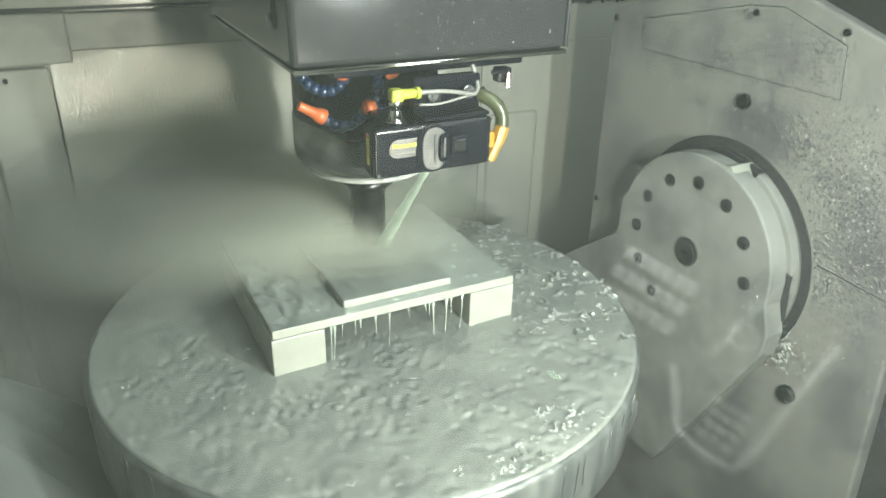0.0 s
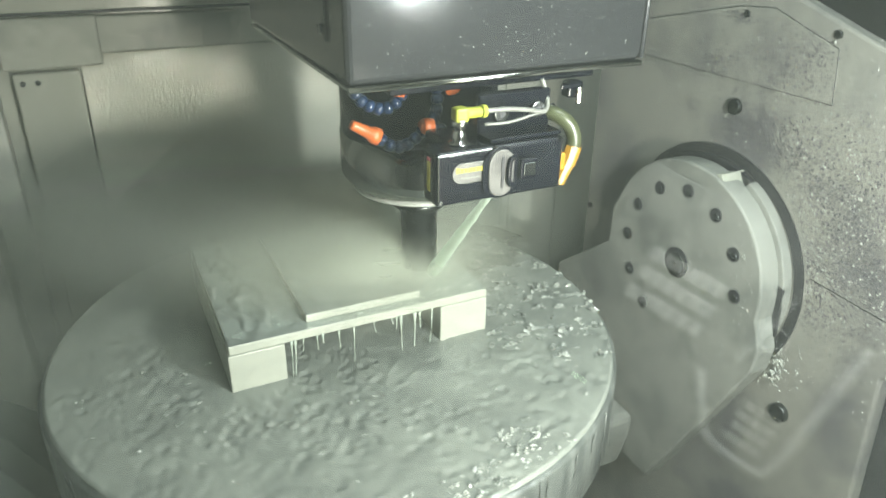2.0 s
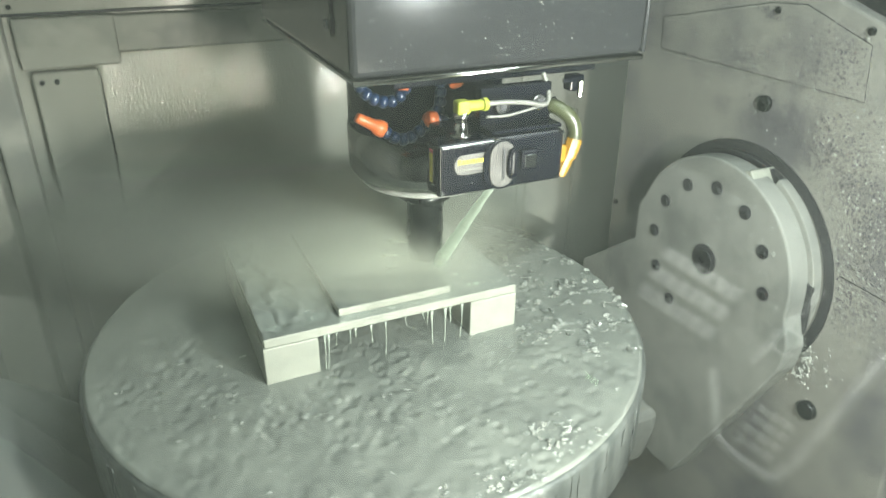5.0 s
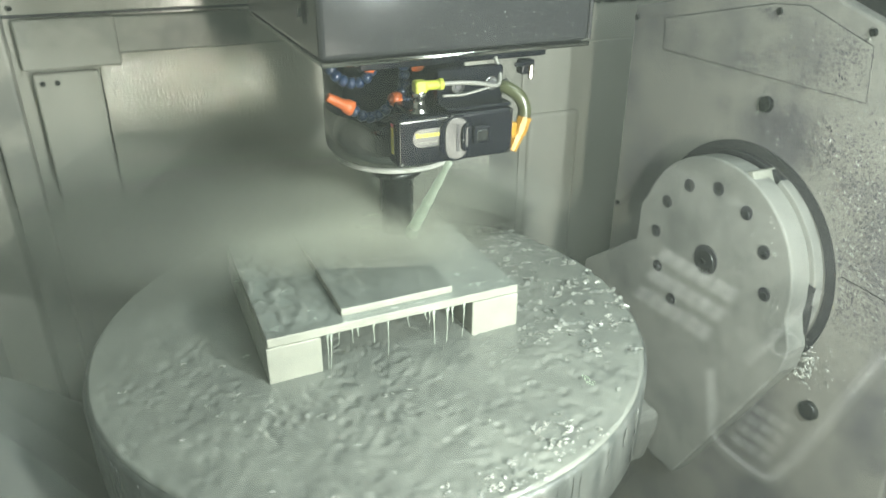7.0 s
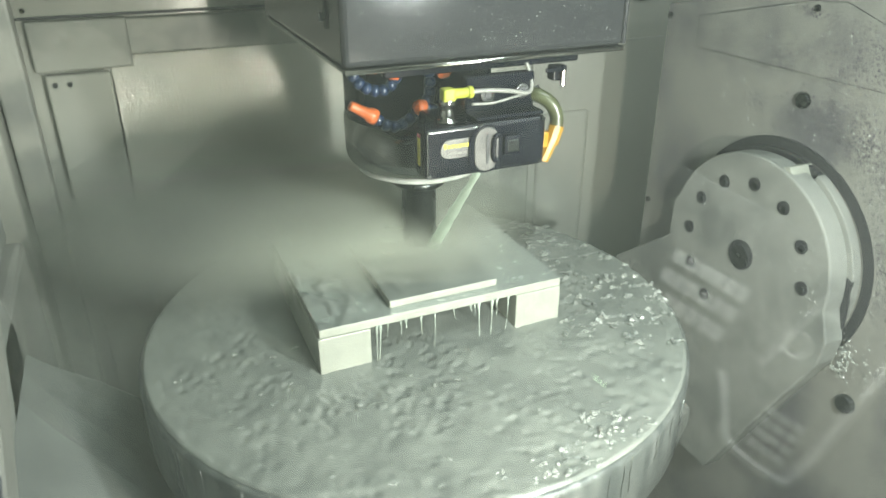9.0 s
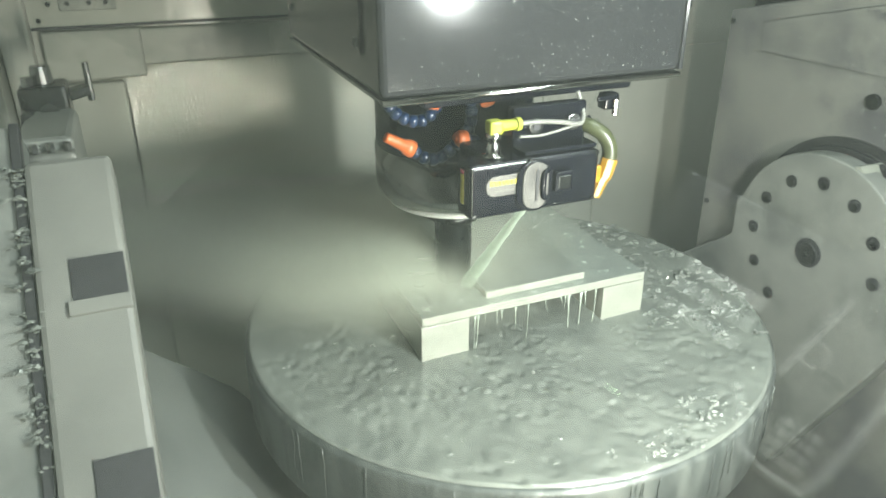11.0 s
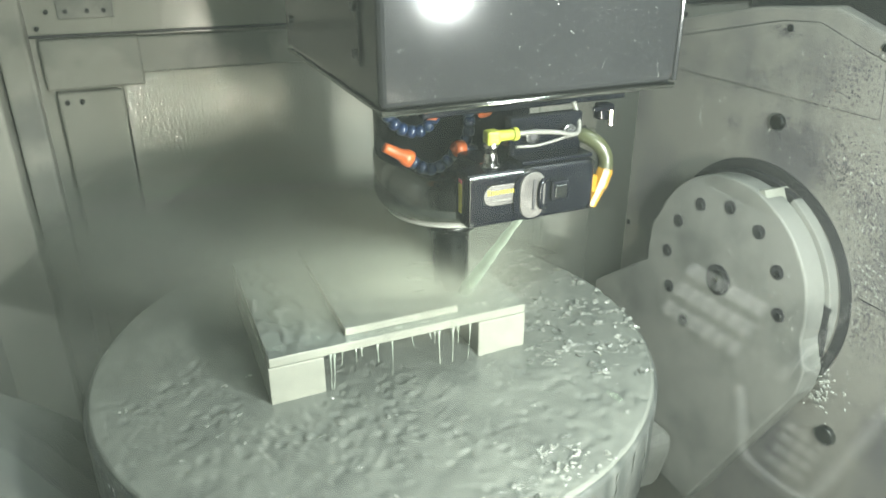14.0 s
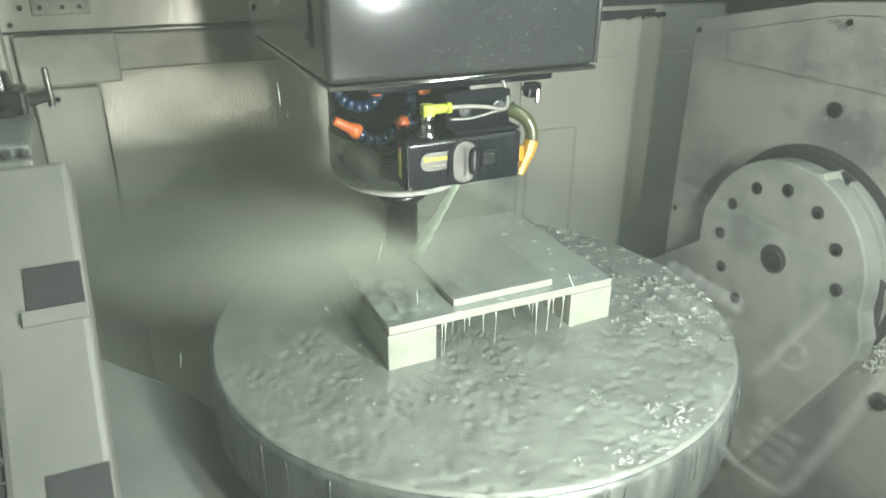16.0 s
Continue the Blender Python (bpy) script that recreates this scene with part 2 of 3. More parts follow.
# ---- the cabin ----
BACK = .62


def cabin():
    def slab(name, label, *args):
        return tagged(part(name, box(*args, 0), WALL), label, "wall", kind="structure")
    back = slab("wall_back", "beige painted sheet-metal back wall of the machine cabin, wet", -1.05, 1.35, BACK, BACK + .03, -.75, 1.25)
    # sides, front and roof are out of view, added to enclose and bounce light
    slab("wall_left", "unseen beige side wall, added to bounce light", -1.05, -1.02, -1.15, BACK, -.75, 1.25)
    slab("wall_right", "unseen beige side wall, added to bounce light", 1.32, 1.35, -1.15, BACK, -.75, 1.25)
    part("wall_front", box(-1.05, 1.35, -1.18, -1.15, -.75, 1.25, 0), DARKWALL)
    tagged(bpy.data.objects["wall_front"], "unseen dark wall, added to close the front", "wall", kind="structure")
    tagged(part("ceiling", box(-1.05, 1.35, -1.18, BACK + .03, 1.25, 1.28, 0), WALL), "unseen beige roof, added to bounce light", "ceiling", kind="structure")
    tagged(part("floor", box(-1.05, 1.35, -1.18, BACK + .03, -.78, -.75, 0), FLOOR), "dark wet steel floor of the cabin", "floor", kind="structure")
    # beam across the wall, with the flat strip under it
    part("beam", box(-.42, .14, BACK - .014, BACK - .001, .226, .286, .004), BEAM, back, "stained grey-beige cross beam")
    part("beam", box(-.42, -.27, BACK - .018, BACK - .001, .208, .288, .004), BEAM, back)
    part("seam", box(-.46, 1.2, BACK - .005, BACK - .001, .290, .2945, 0), DARKGAP, back)
    part("panel_strip", box(-.408, -.309, BACK - .022, BACK - .001, -.6, .203, .004), WALL, back)
    # the lean is chosen so the sill lamp's reflection lands here
    part("sloped_sheet", prism([(BACK - .0015, .224), (BACK - .0385, -.10), (BACK - .0385, -.6), (BACK - .0005, -.6), (BACK - .0005, .224)], "x", -.306, .428, 0), SHEET, back, "smooth beige sheet, leant to mirror a lamp, with water runs")
    part("panel", box(-.385, -.30, BACK - .006, BACK - .001, .318, .41, .002), BEAM, back, "screwed beige plate")
    for x, z in ((-.372, .33), (-.315, .33), (-.34, .33), (-.40, .33), (-.418, .305)):
        part("screw", cyl((x, BACK - .006, z), (x, BACK - .011, z), .0042, .0036, 12), DARKSTEEL, back)
    for x in (-.395, -.373):
        part("screw", cyl((x, BACK - .022, .188), (x, BACK - .027, .188), .0045, .004, 12), DARKSTEEL, back)
    part("post", box(-.475, -.432, BACK - .05, BACK - .001, -.75, 1.2, .005), BEAM, back)
    part("post", box(-.60, -.478, BACK - .11, BACK - .001, -.75, 1.2, .006), WALL, back)
    # pressed door panel on the wall's other half
    part("panel_strip", box(.518, 1.2, BACK - .008, BACK - .001, -.6, .18, .002), WALL, back)
    part("panel", box(.535, .665, BACK - .018, BACK - .006, -.6, .032, .010, 3), WALL, back)
    part("panel_strip", box(.43, .517, BACK - .004, BACK - .001, -.6, .285, .001), BEAM, back)
    part("dark_panel", box(.70, 1.31, BACK - .012, BACK - .001, .29, 1.2, .002), DARKWALL, back, "dark upper wall panel")
    rng = random.Random(91)
    for k in range(46):
        x = .50 + k * .0085
        part_h = rng.uniform(.003, .010)
        if k % 23 == 0:
            seal = bmesh.new()
        box(x, x + .0088, BACK - .0048, BACK - .004, .268 - part_h, .272, 0, bm=seal)
        if k % 23 == 22:
            part("torn_sealant", seal, DARKGAP, back)
    part("seam", box(.60, .86, BACK - .004, BACK - .001, .268, .280, 0), DARKGAP, back)


    way = thing("way_cover", "dark steel way cover beside the trunnion housing", "way cover")
    part("sheet", box(1.06, 1.09, -1.0, BACK - .02, -.74, 1.2, .003), DARKWALL, way)
    part("sheet", box(1.02, 1.06, -.9, BACK - .05, .0, .03, .003), DARKWALL, way)


def glass():
    """Clear wet pane: mostly open, with a faint mirror and an added translucent film whose haze lifts the darks."""
    m = bpy.data.materials.new("wet_window_glass")
    m.use_nodes = True
    t = m.node_tree
    t.nodes.remove(t.nodes["Principled BSDF"])
    tr, gl, di = (t.nodes.new(k) for k in ("ShaderNodeBsdfTransparent", "ShaderNodeBsdfGlossy", "ShaderNodeBsdfTranslucent"))
    gl.inputs["Roughness"].default_value = 0.0
    di.inputs["Color"].default_value = (.7, .76, .70, 1)
    one, two = t.nodes.new("ShaderNodeMixShader"), t.nodes.new("ShaderNodeMixShader")
    one.inputs["Fac"].default_value, two.inputs["Fac"].default_value = .065, .115
    t.links.new(tr.outputs[0], one.inputs[1]), t.links.new(gl.outputs[0], one.inputs[2])
    t.links.new(one.outputs[0], two.inputs[1]), t.links.new(di.outputs[0], two.inputs[2])
    t.links.new(two.outputs[0], t.nodes["Material Output"].inputs["Surface"])
    return m


def window():
    pane = part("window_1", box(-1.0, 1.3, -.692, -.690, -.3, 1.2, 0), glass())
    pane.visible_shadow = False
    for f in [f for f in pane.data.polygons if f.normal.y < .5]:
        f.use_smooth = False
    return tagged(pane, "clear wet polycarbonate window of the machine door", "window", kind="structure")


def control_panel():
    """The machine's keypad outside the door, which shows as a faint mirror image in the window."""
    c = thing("control_panel", "dark control panel with pale keys and a pale rounded border", "control panel")
    m = Matrix(((.4170, -.6357, -.6496, .1214), (.8719, .0779, .4835, -.9464), (-.2568, -.7680, .5867, .1232), (0, 0, 0, 1)))

    def put(name, bm, mat, label=""):
        bmesh.ops.transform(bm, matrix=m, verts=bm.verts)
        bmesh.ops.recalc_face_normals(bm, faces=bm.faces)
        return part(name, bm, mat, c, label)
    put("panel_plate", box(-.165, .115, -.13, .085, -.008, -.0005, .003), DARKGAP)
    put("bracket", box(-.16, .10, -.06, -.02, -.030, -.008, .002), DARKWALL)
    part("post", tube([Vector((.10, -.985, .08)), Vector((.10, -1.04, -.1)), Vector((.10, -1.05, -.75))], .02, 12), DARKWALL, c)
    for i in range(3):
        for j in range(4):
            put("key", box(.001 + i * .0105, .009 + i * .0105, .002 + j * .0092, .0086 + j * .0092, 0, .002, .0008, 1), KEY)
    for i in range(6):
        for j in range(3):
            put("key", box(-.122 + i * .0115, -.122 + .0095 + i * .0115, -.066 + j * .0185, -.066 + .0125 + j * .0185, 0, .002, .001, 1), KEY)
    edge = smooth_path([(-.040, .000, .001), (-.0214, .0268, .001), (-.0077, .0434, .001), (.0282, .0465, .001), (.0415, .0362, .001), (.048, -.020, .001), (.053, -.0781, .001)], 6)
    put("border", tube(edge, .0038, 8), KEY, "pale rounded border strip")
    put("border", tube(smooth_path([(-.020, -.020, .001), (-.0164, -.0379, .001), (-.0059, -.0975, .001)], 4), .0018, 8), KEY)
    ring = [Vector((-.007 + .010 * math.cos(a * .5236), -.0479 + .010 * math.sin(a * .5236), .001)) for a in range(13)]
    put("ring", tube(ring, .0014, 6), KEY)
    for i in range(3):
        put("display_mark", box(-.1194 + i * .0042, -.1194 + .0022 + i * .0042, .0601, .0601 + .0045, 0, .002, 0), GLOW)
    return c


# ---- trunnion table ----
CX, CY, R = -.006, -.024, .3255
FY, FZ = -.050, -.003


def trunnion_table():
    t = thing("trunnion_table", "grey steel trunnion rotary table between two beige housings, flooded with coolant", "machine table")
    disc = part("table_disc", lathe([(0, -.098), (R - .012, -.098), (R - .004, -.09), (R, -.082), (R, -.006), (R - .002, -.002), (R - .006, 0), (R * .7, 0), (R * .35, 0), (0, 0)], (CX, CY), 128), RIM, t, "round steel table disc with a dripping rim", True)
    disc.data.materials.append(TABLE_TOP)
    # upward faces take the lighter steel, the side keeps the shaded one
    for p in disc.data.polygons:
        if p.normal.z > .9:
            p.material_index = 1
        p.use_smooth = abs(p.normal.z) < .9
    part("hub", lathe([(0, -.30), (.20, -.30), (.235, -.27), (.235, -.097), (0, -.097)], (CX, CY), 64), CAST, t, "", True)
    # writing cast into the front of the table, not legible
    for i in range(7):
        a = radians(238 + i * 2.6)
        x, y = CX + .293 * math.cos(a), CY + .293 * math.sin(a)
        bm = box(-.005, .005, -.0065, .0065, -.0005, .0012, .0004, 1)
        bmesh.ops.transform(bm, matrix=pose(x, y, 0, 0, 0, 238 + i * 2.6 + 90), verts=bm.verts)
        part("raised_mark", bm, LABEL, disc)
    # cradle under the disc
    part("cradle", prism([(-.02, -.34), (0, -.42), (.14, -.42), (.19, -.36), (.19, -.30), (-.02, -.30)], "x", -.47, .49, .012), CAST, t, "grey cast cradle")
    arm = prism([(-.060, -.40), (.235, -.40), (.235, -.135), (.105, -.036), (.104, .028), *arc(FY, FZ, .150, 18, 186, 40), (-.214, -.060), (-.210, -.095)], "x", .493, .526, .003)
    part("arm", arm, CAST, t, "pale grey cradle arm with a bolted flange")
    recess = prism([(FY + .1555 * math.cos(radians(a)), FZ + .1555 * math.sin(radians(a))) for a in range(0, 360, 6)], "x", .530, .5388, .001)
    part("recess", recess, DARKGAP, t, "dark wet recess behind the flange")
    part("flange_band", prism(arc(FY, FZ, .1575, 116, 208, 26) + arc(FY, FZ, .125, 208, 116, 26), "x", .524, .5395, .0015), CAST, t)
    la = prism([(-.22, -.40), (.19, -.40), (.20, -.20), (.13, -.09), *arc(FY, FZ, .149, 0, 180, 30), (-.22, -.12)], "x", -.50, -.452, .006)
    part("arm", la, CAST, t)
    # the shoulder's shade is in its darker cast colour
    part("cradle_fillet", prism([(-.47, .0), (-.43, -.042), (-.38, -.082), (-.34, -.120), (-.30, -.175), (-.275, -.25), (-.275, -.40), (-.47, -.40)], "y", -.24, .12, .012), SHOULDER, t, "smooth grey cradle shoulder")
    # flange holes: black discs on the face, the shade inside put into their colour
    for k in range(9):
        a = radians(-60 + 30 * k)
        y, z = FY + .110 * math.cos(a), FZ + .110 * math.sin(a)
        part("bolt_hole", cyl((.4915, y, z), (.495, y, z), .0098, n=20), DARKGAP, t)
        part("bolt_head", cyl((.4905, y - .001, z - .002), (.495, y - .001, z - .002), .0052, .0056, 10, bevel=.0008), DARKSTEEL, t)
    part("centre_bore", cyl((.491, FY, FZ), (.496, FY, FZ), .0225, n=32), DARKGAP, t)
    part("centre_plug", cyl((.4895, FY, FZ - .002), (.496, FY, FZ - .002), .017, .0175, 28, bevel=.001), DARKSTEEL, t)
    # stop block on the flange's rim and its slot
    part("stop_block", prism([(-.070, .137), (-.096, .147), (-.108, .129), (-.084, .117)], "x", .498, .540, .002), ALU, t)
    part("clamp_slot", prism([(-.206, .022), (-.184, .030), (-.188, -.050), (-.210, -.046)], "x", .5225, .528, .001), DARKGAP, t)
    # right housing: tall beige cover with a round seal
    house = thing("trunnion_housing", "beige painted trunnion housing, spattered and stained by coolant", "machine housing")
    part("front_panel", prism([(-.385, -.745), (.226, -.745), (.234, .312), (.01, .360), (-.11, .372), (-.255, .325), (-.47, .24), (-.47, .06), (-.345, -.03)], "x", .540, .562, .004), STAINED, house)
    part("housing_body", box(.563, .80, -.40, .21, -.745, .22, .004), DARKWALL, house)
    seal = bmesh.new()
    n = 72
    for rr in ((.1555, .17),):
        rings = [[seal.verts.new((x, FY - .005 + r * math.cos(2 * math.pi * i / n), FZ + r * math.sin(2 * math.pi * i / n))) for i in range(n)] for r, x in ((rr[0], .5415), (rr[0], .5385), (rr[1], .5385), (rr[1], .5415))]
        for a, b in zip(rings, rings[1:]):
            for i in range(n):
                seal.faces.new((a[i], a[(i + 1) % n], b[(i + 1) % n], b[i]))
    part("round_seal", seal, DARKGAP, house, "black rubber seal ring")
    outline = [(.158, .303), (-.040, .348), (-.094, .352), (-.190, .320), (-.198, .258), (.154, .257)]
    part("cover_plate", prism(outline, "x", .5385, .541, .001), STAINED, house)
    for (a, b), (c, d) in zip(outline, outline[1:] + outline[:1]):
        part("cover_seam", tube([Vector((.5387, a, b)), Vector((.5387, c, d))], .0004, 5), DARKGAP, house)
    part("plug", cyl((.534, -.060, .223), (.543, -.060, .223), .0105, .0115, 24, bevel=.002), DARKSTEEL, house, "dark steel screw plug")
    for y, z in ((.225, .295), (.219, -.023), (-.052, .340), (-.185, .335)):
        part("screw", cyl((.5365, y, z), (.542, y, z), .0046, .005, 12, bevel=.0008), DARKSTEEL, house)
    part("seam", tube([Vector((.5397, -.226, .046)), Vector((.5397, -.42, .036))], .0006, 6), DARKGAP, house)
    part("plug", cyl((.532, -.234, -.156), (.542, -.234, -.156), .013, .014, 24, bevel=.002), DARKSTEEL, house, "dark steel screw plug")
    # left housing: sloped cover with two openings, a block and fittings behind
    def slope(x0, x1, s0, s1, h0, h1, name, mat, bev=.003, parent=None):
        """s runs up the slope from (y -.33, z -.03); h stands off it."""
        bm = box(x0, x1, s0, s1, h0, h1, bev)
        bmesh.ops.transform(bm, matrix=pose(0, -.33, -.038, 40, 0, 0), verts=bm.verts)
        return part(name, bm, mat, parent)
    left = thing("guide_cover", "beige sloped guide cover with two dark openings, wet and chip-strewn", "machine cover")
    slope(-.505, -.428, -.35, .45, -.05, 0, "sloped_panel", HOUSING, .006, left)
    # each opening is a thin black slab, its inner shade painted on
    for s in (.114, .298):
        slope(-.476, -.430, s, s + .042, -.004, .0015, "opening", DARKGAP, .0005, left)
        slope(-.480, -.428, s - .014, s, -.004, .004, "lip", HOUSING, .001, left)
    slope(-.56, -.507, -.35, .5, -.06, -.01, "guide_rail", CAST, .004, left)
    slope(-.515, -.506, .0, .5, -.02, -.006, "chip_gap", DARKGAP, .001, left)
    part("rear_block", box(-.54, -.462, .02, .14, .06, .215, .012, 3), HOUSING, left)
    part("rear_block", box(-.53, -.47, .15, .30, .05, .235, .008), CAST, left)
    part("ledge", box(-.535, -.468, .13, .155, .195, .222, .004), HOUSING, left)
    valve = thing("hydraulic_valve", "wet steel hydraulic valve with a small lever, behind the guide cover", "valve")
    part("valve_block", box(-.535, -.478, .30, .36, .215, .262, .005), DARKSTEEL, valve)
    part("fitting", cyl((-.506, .33, .26), (-.506, .33, .285), .014, .012, 16, bevel=.002), STEEL, valve)
    part("fitting", cyl((-.522, .315, .26), (-.522, .315, .274), .008, .008, 6, bevel=.001), STEEL, valve)
    part("fitting", cyl((-.50, .30, .235), (-.50, .28, .235), .012, .012, 6), STEEL, valve)
    part("fitting", cyl((-.525, .30, .232), (-.525, .27, .232), .009, .008, 12), STEEL, valve)
    part("fitting", cyl((-.478, .33, .245), (-.452, .33, .25), .009, .008, 12), STEEL, valve)
    part("hose", tube(smooth_path([(-.525, .27, .232), (-.526, .255, .225), (-.53, .245, .20), (-.535, .24, .15)]), .007, 10), DARKGAP, valve, "", True)
    part("lever", cyl((-.452, .33, .235), (-.452, .33, .285), .0045, .004, 10), STEEL, valve)
    clamp = thing("clamp_bolts", "row of small steel bolts on the guide cover ledge", "bolts", kind="stuff")
    for k in range(4):
        part("bolt", cyl((-.527 + .017 * k, .142, .222), (-.527 + .017 * k, .142, .232), .0048, .0048, 6, bevel=.0006), STEEL, clamp)
    part("wall_block", prism([(-.2, -.5), (.3, -.5), (.3, .05), (.02, .05), (-.12, -.12)], "x", -.56, -.452, .01), HOUSING, left)
    return [t, house, left, valve, clamp]


# ---- workpiece ----


def workpiece():
    w = thing("workpiece", "bright aluminium plate on two riser blocks, wet, bolted to the table", "workpiece")
    for x0, x1 in ((-.1485, -.090), (.090, .150)):
        part("riser", box(x0, x1, -.101, .148, 0, .047, .0012), ALU, w, "square aluminium riser block")
    plate = part("plate", box(-.1465, .150, -.0995, .150, .0472, .0575, .0008, 1), ALU, w, "thin machined aluminium plate")
    plate.data.materials.append(ALU_TOP)
    pad = part("raised_pad", box(-.062, .071, -.086, .135, .0576, .0665, .0008, 1), ALU, w, "raised machined pad")
    pad.data.materials.append(ALU_TOP)
    for o in (plate, pad):
        for p in o.data.polygons:
            if p.normal.z > .9:
                p.material_index = 1
    return w


# ---- spindle head ----
AX, AY = .024, .052


def spindle_head():
    h = thing("spindle_head", "dark grey enamelled milling head with blue coolant hoses", "milling head")
    cover = part("cover", box(-.104, .201, -.092, .275, .323, 1.22, .006, 3), COVER, h, "dark grey enamelled sheet-metal cover")
    part("lip", box(-.104, .201, -.0925, .272, .3185, .3225, .0015), STEEL, h, "bright folded steel edge")
    part("lip_bead", tube([Vector((-.103, -.0925, .3200)), Vector((.200, -.0925, .3200))], .0026, 10), CHROME, h, "bright rolled steel edge", True)
    part("corner_bead", tube([Vector((.2005, -.0915, .325)), Vector((.2005, -.0915, 1.05))], .0028, 8), COVER, cover)
    part("side_panel", box(-.1065, -.1035, -.045, .235, .352, .60, .001), COVER, cover)
    for y in (-.036, .226):
        part("panel_screw", cyl((-.109, y, .362), (-.105, y, .362), .004, .0045, 10), DARKSTEEL, cover)
        part("panel_screw", cyl((-.109, y, .402), (-.105, y, .402), .004, .0045, 10), DARKSTEEL, cover)
    part("mounting_plate", box(-.06, .158, -.075, .20, .307, .3183, .002), BLACK, h)
    part("spindle_body", lathe([(0, .236), (.0845, .236), (.0855, .24), (.0855, .307), (0, .307)], (AX, AY), 72), BLACK, h, "black spindle body", True)
    part("spindle_nose", lathe([(0, .1745), (.05, .1745), (.070, .1745), (.0800, .1800), (.0860, .1880), (.0872, .196), (.0872, .236), (0, .2362)], (AX, AY), 72), NOSE, h, "ground steel spindle nose", True)
    part("nose_ring", lathe([(0, .1655), (.045, .1655), (.066, .1675), (.073, .1705), (.074, .1743), (.05, .1744), (0, .1744)], (AX, AY), 64), PALE, h, "", True)
    holder = part("tool_holder", lathe([(0, .064), (.017, .064), (.0205, .066), (.0212, .072), (.0215, .138), (.024, .143), (.0315, .146), (.0325, .149), (.0325, .1535), (.029, .155), (.029, .1565), (.0325, .158), (.0325, .161), (.026, .1655), (0, .1655)], (AX, AY), 48), DARKSTEEL, h, "dark steel tool holder", True)
    part("cutter", lathe([(0, .0585), (.013, .0585), (.0135, .06), (.0135, .065), (0, .065)], (AX, AY), 24), STEEL, holder)
    # nozzle unit
    u = thing("coolant_nozzle_unit", "black anodised coolant nozzle unit with a worn silver bracket", "nozzle unit")
    part("body", box(-.045, .083, -.140, -.112, .2235, .2725, .004, 3), BLACK, u)
    part("end_label", box(-.0458, -.0445, -.132, -.120, .234, .266, .0003, 1), DARKGAP, u)
    for i in range(8):
        part("mark", box(-.0464, -.0456, -.1300, -.1240, .236 + i * .0034, .2384 + i * .0034, 0), INK, u)
    part("mark", box(-.0464, -.0456, -.1300, -.1240, .2634, .266, 0), RED, u)
    ends = [(-.0212 + .0088 * math.cos(radians(a)), .2520 + .0092 * math.sin(radians(a))) for a in range(90, 271, 15)]
    part("name_plate", prism(ends + [(.0085, .2428), (.0085, .2612)], "y", -.1412, -.1395, .0004), LABEL, u, "silver label with yellow marks")
    part("worn_edge", box(-.0432, -.0422, -.1408, -.1398, .228, .2700, .0003, 1), CHROME, u)
    part("worn_edge", box(-.042, .008, -.1405, -.1398, .2698, .2706, .0002, 1), CHROME, u)
    back_plate = [(.0165 + .0185 * math.cos(radians(a)), .2480 + .0235 * (1 if math.sin(radians(a)) > 0 else -1) * abs(math.sin(radians(a))) ** .6) for a in range(0, 360, 15)]
    part("bracket_base", prism(back_plate, "y", -.1428, -.1396, .0008), BLACK, u)
    for i in range(8):
        x = -.0265 + i * .0038
        part("mark", box(x, x + .0026, -.1419, -.141, .2530, .2566 + (.0010 if i == 0 else 0), 0), INK, u)
    for i in range(5):
        x = -.022 + i * .005
        part("mark", box(x, x + .0035, -.1419, -.141, .2470, .2484, 0), CABLE, u)
    part("mark", box(.0035, .0075, -.1419, -.141, .2462, .2495, 0), RED, u)
    for i in range(9):
        part("fin", box(-.036 + i * .0044, -.034 + i * .0044, -.1410, -.1395, .2290, .2345, .0003, 1), BLACK, u)
    # rounded silver bracket with a slot
    br = prism([(.0125 + .0135 * math.cos(radians(a)) * .95 + .004, .2485 + .0215 * (1 if math.sin(radians(a)) > 0 else -1) * abs(math.sin(radians(a))) ** .55) for a in range(0, 360, 15)], "y", -.1445, -.1395, .0008)
    part("bracket", br, LABEL, u, "worn silver bracket with a slot")
    part("slot", box(.0158, .0188, -.1452, -.144, .2345, .2630, .0004, 1), DARKGAP, u)
    part("arm", tube(smooth_path([(.030, -.143, .236), (.0235, -.1455, .239), (.0235, -.1455, .258), (.030, -.143, .262)]), .0026, 8), BLACK, u, smooth=True)
    part("knob", box(.034, .052, -.1475, -.1395, .2405, .2595, .002), BLACK, u)
    part("knob_slot", box(.037, .049, -.1482, -.147, .244, .256, .001), DARKSTEEL, u)
    part("unit_mount", box(-.02, .07, -.113, -.06, .232, .270, .003), BLACK, u)
    part("top_rail", box(.010, .083, -.134, -.100, .2727, .2765, .001), BLACK, u)
    for x in (-.041, .078):
        part("corner_screw", cyl((x, -.1415, .2275), (x, -.1395, .2275), .0020, .0020, 10), DARKSTEEL, u)
    for x in (.012, .0785):
        part("corner_screw", cyl((x, -.1425, .2705), (x, -.138, .2705), .0022, .0022, 10), STEEL, u)
    part("nozzle", cyl((.027, -.118, .2235), (.028, -.108, .2155), .0075, .0045, 14), CHROME, u)
    # plug with lime elbow and grey lead
    cable = thing("sensor_cable", "pale grey cable with a lime elbow plug on a steel socket", "cable")
    part("socket", lathe([(0, .2725), (.0100, .2725), (.0100, .2745), (.0066, .2755), (.0066, .281), (.0055, .282), (.0055, .288), (.0068, .2885), (.0068, .294), (0, .294)], (-.0145, -.122), 20), CHROME, cable, "bright steel socket", True)
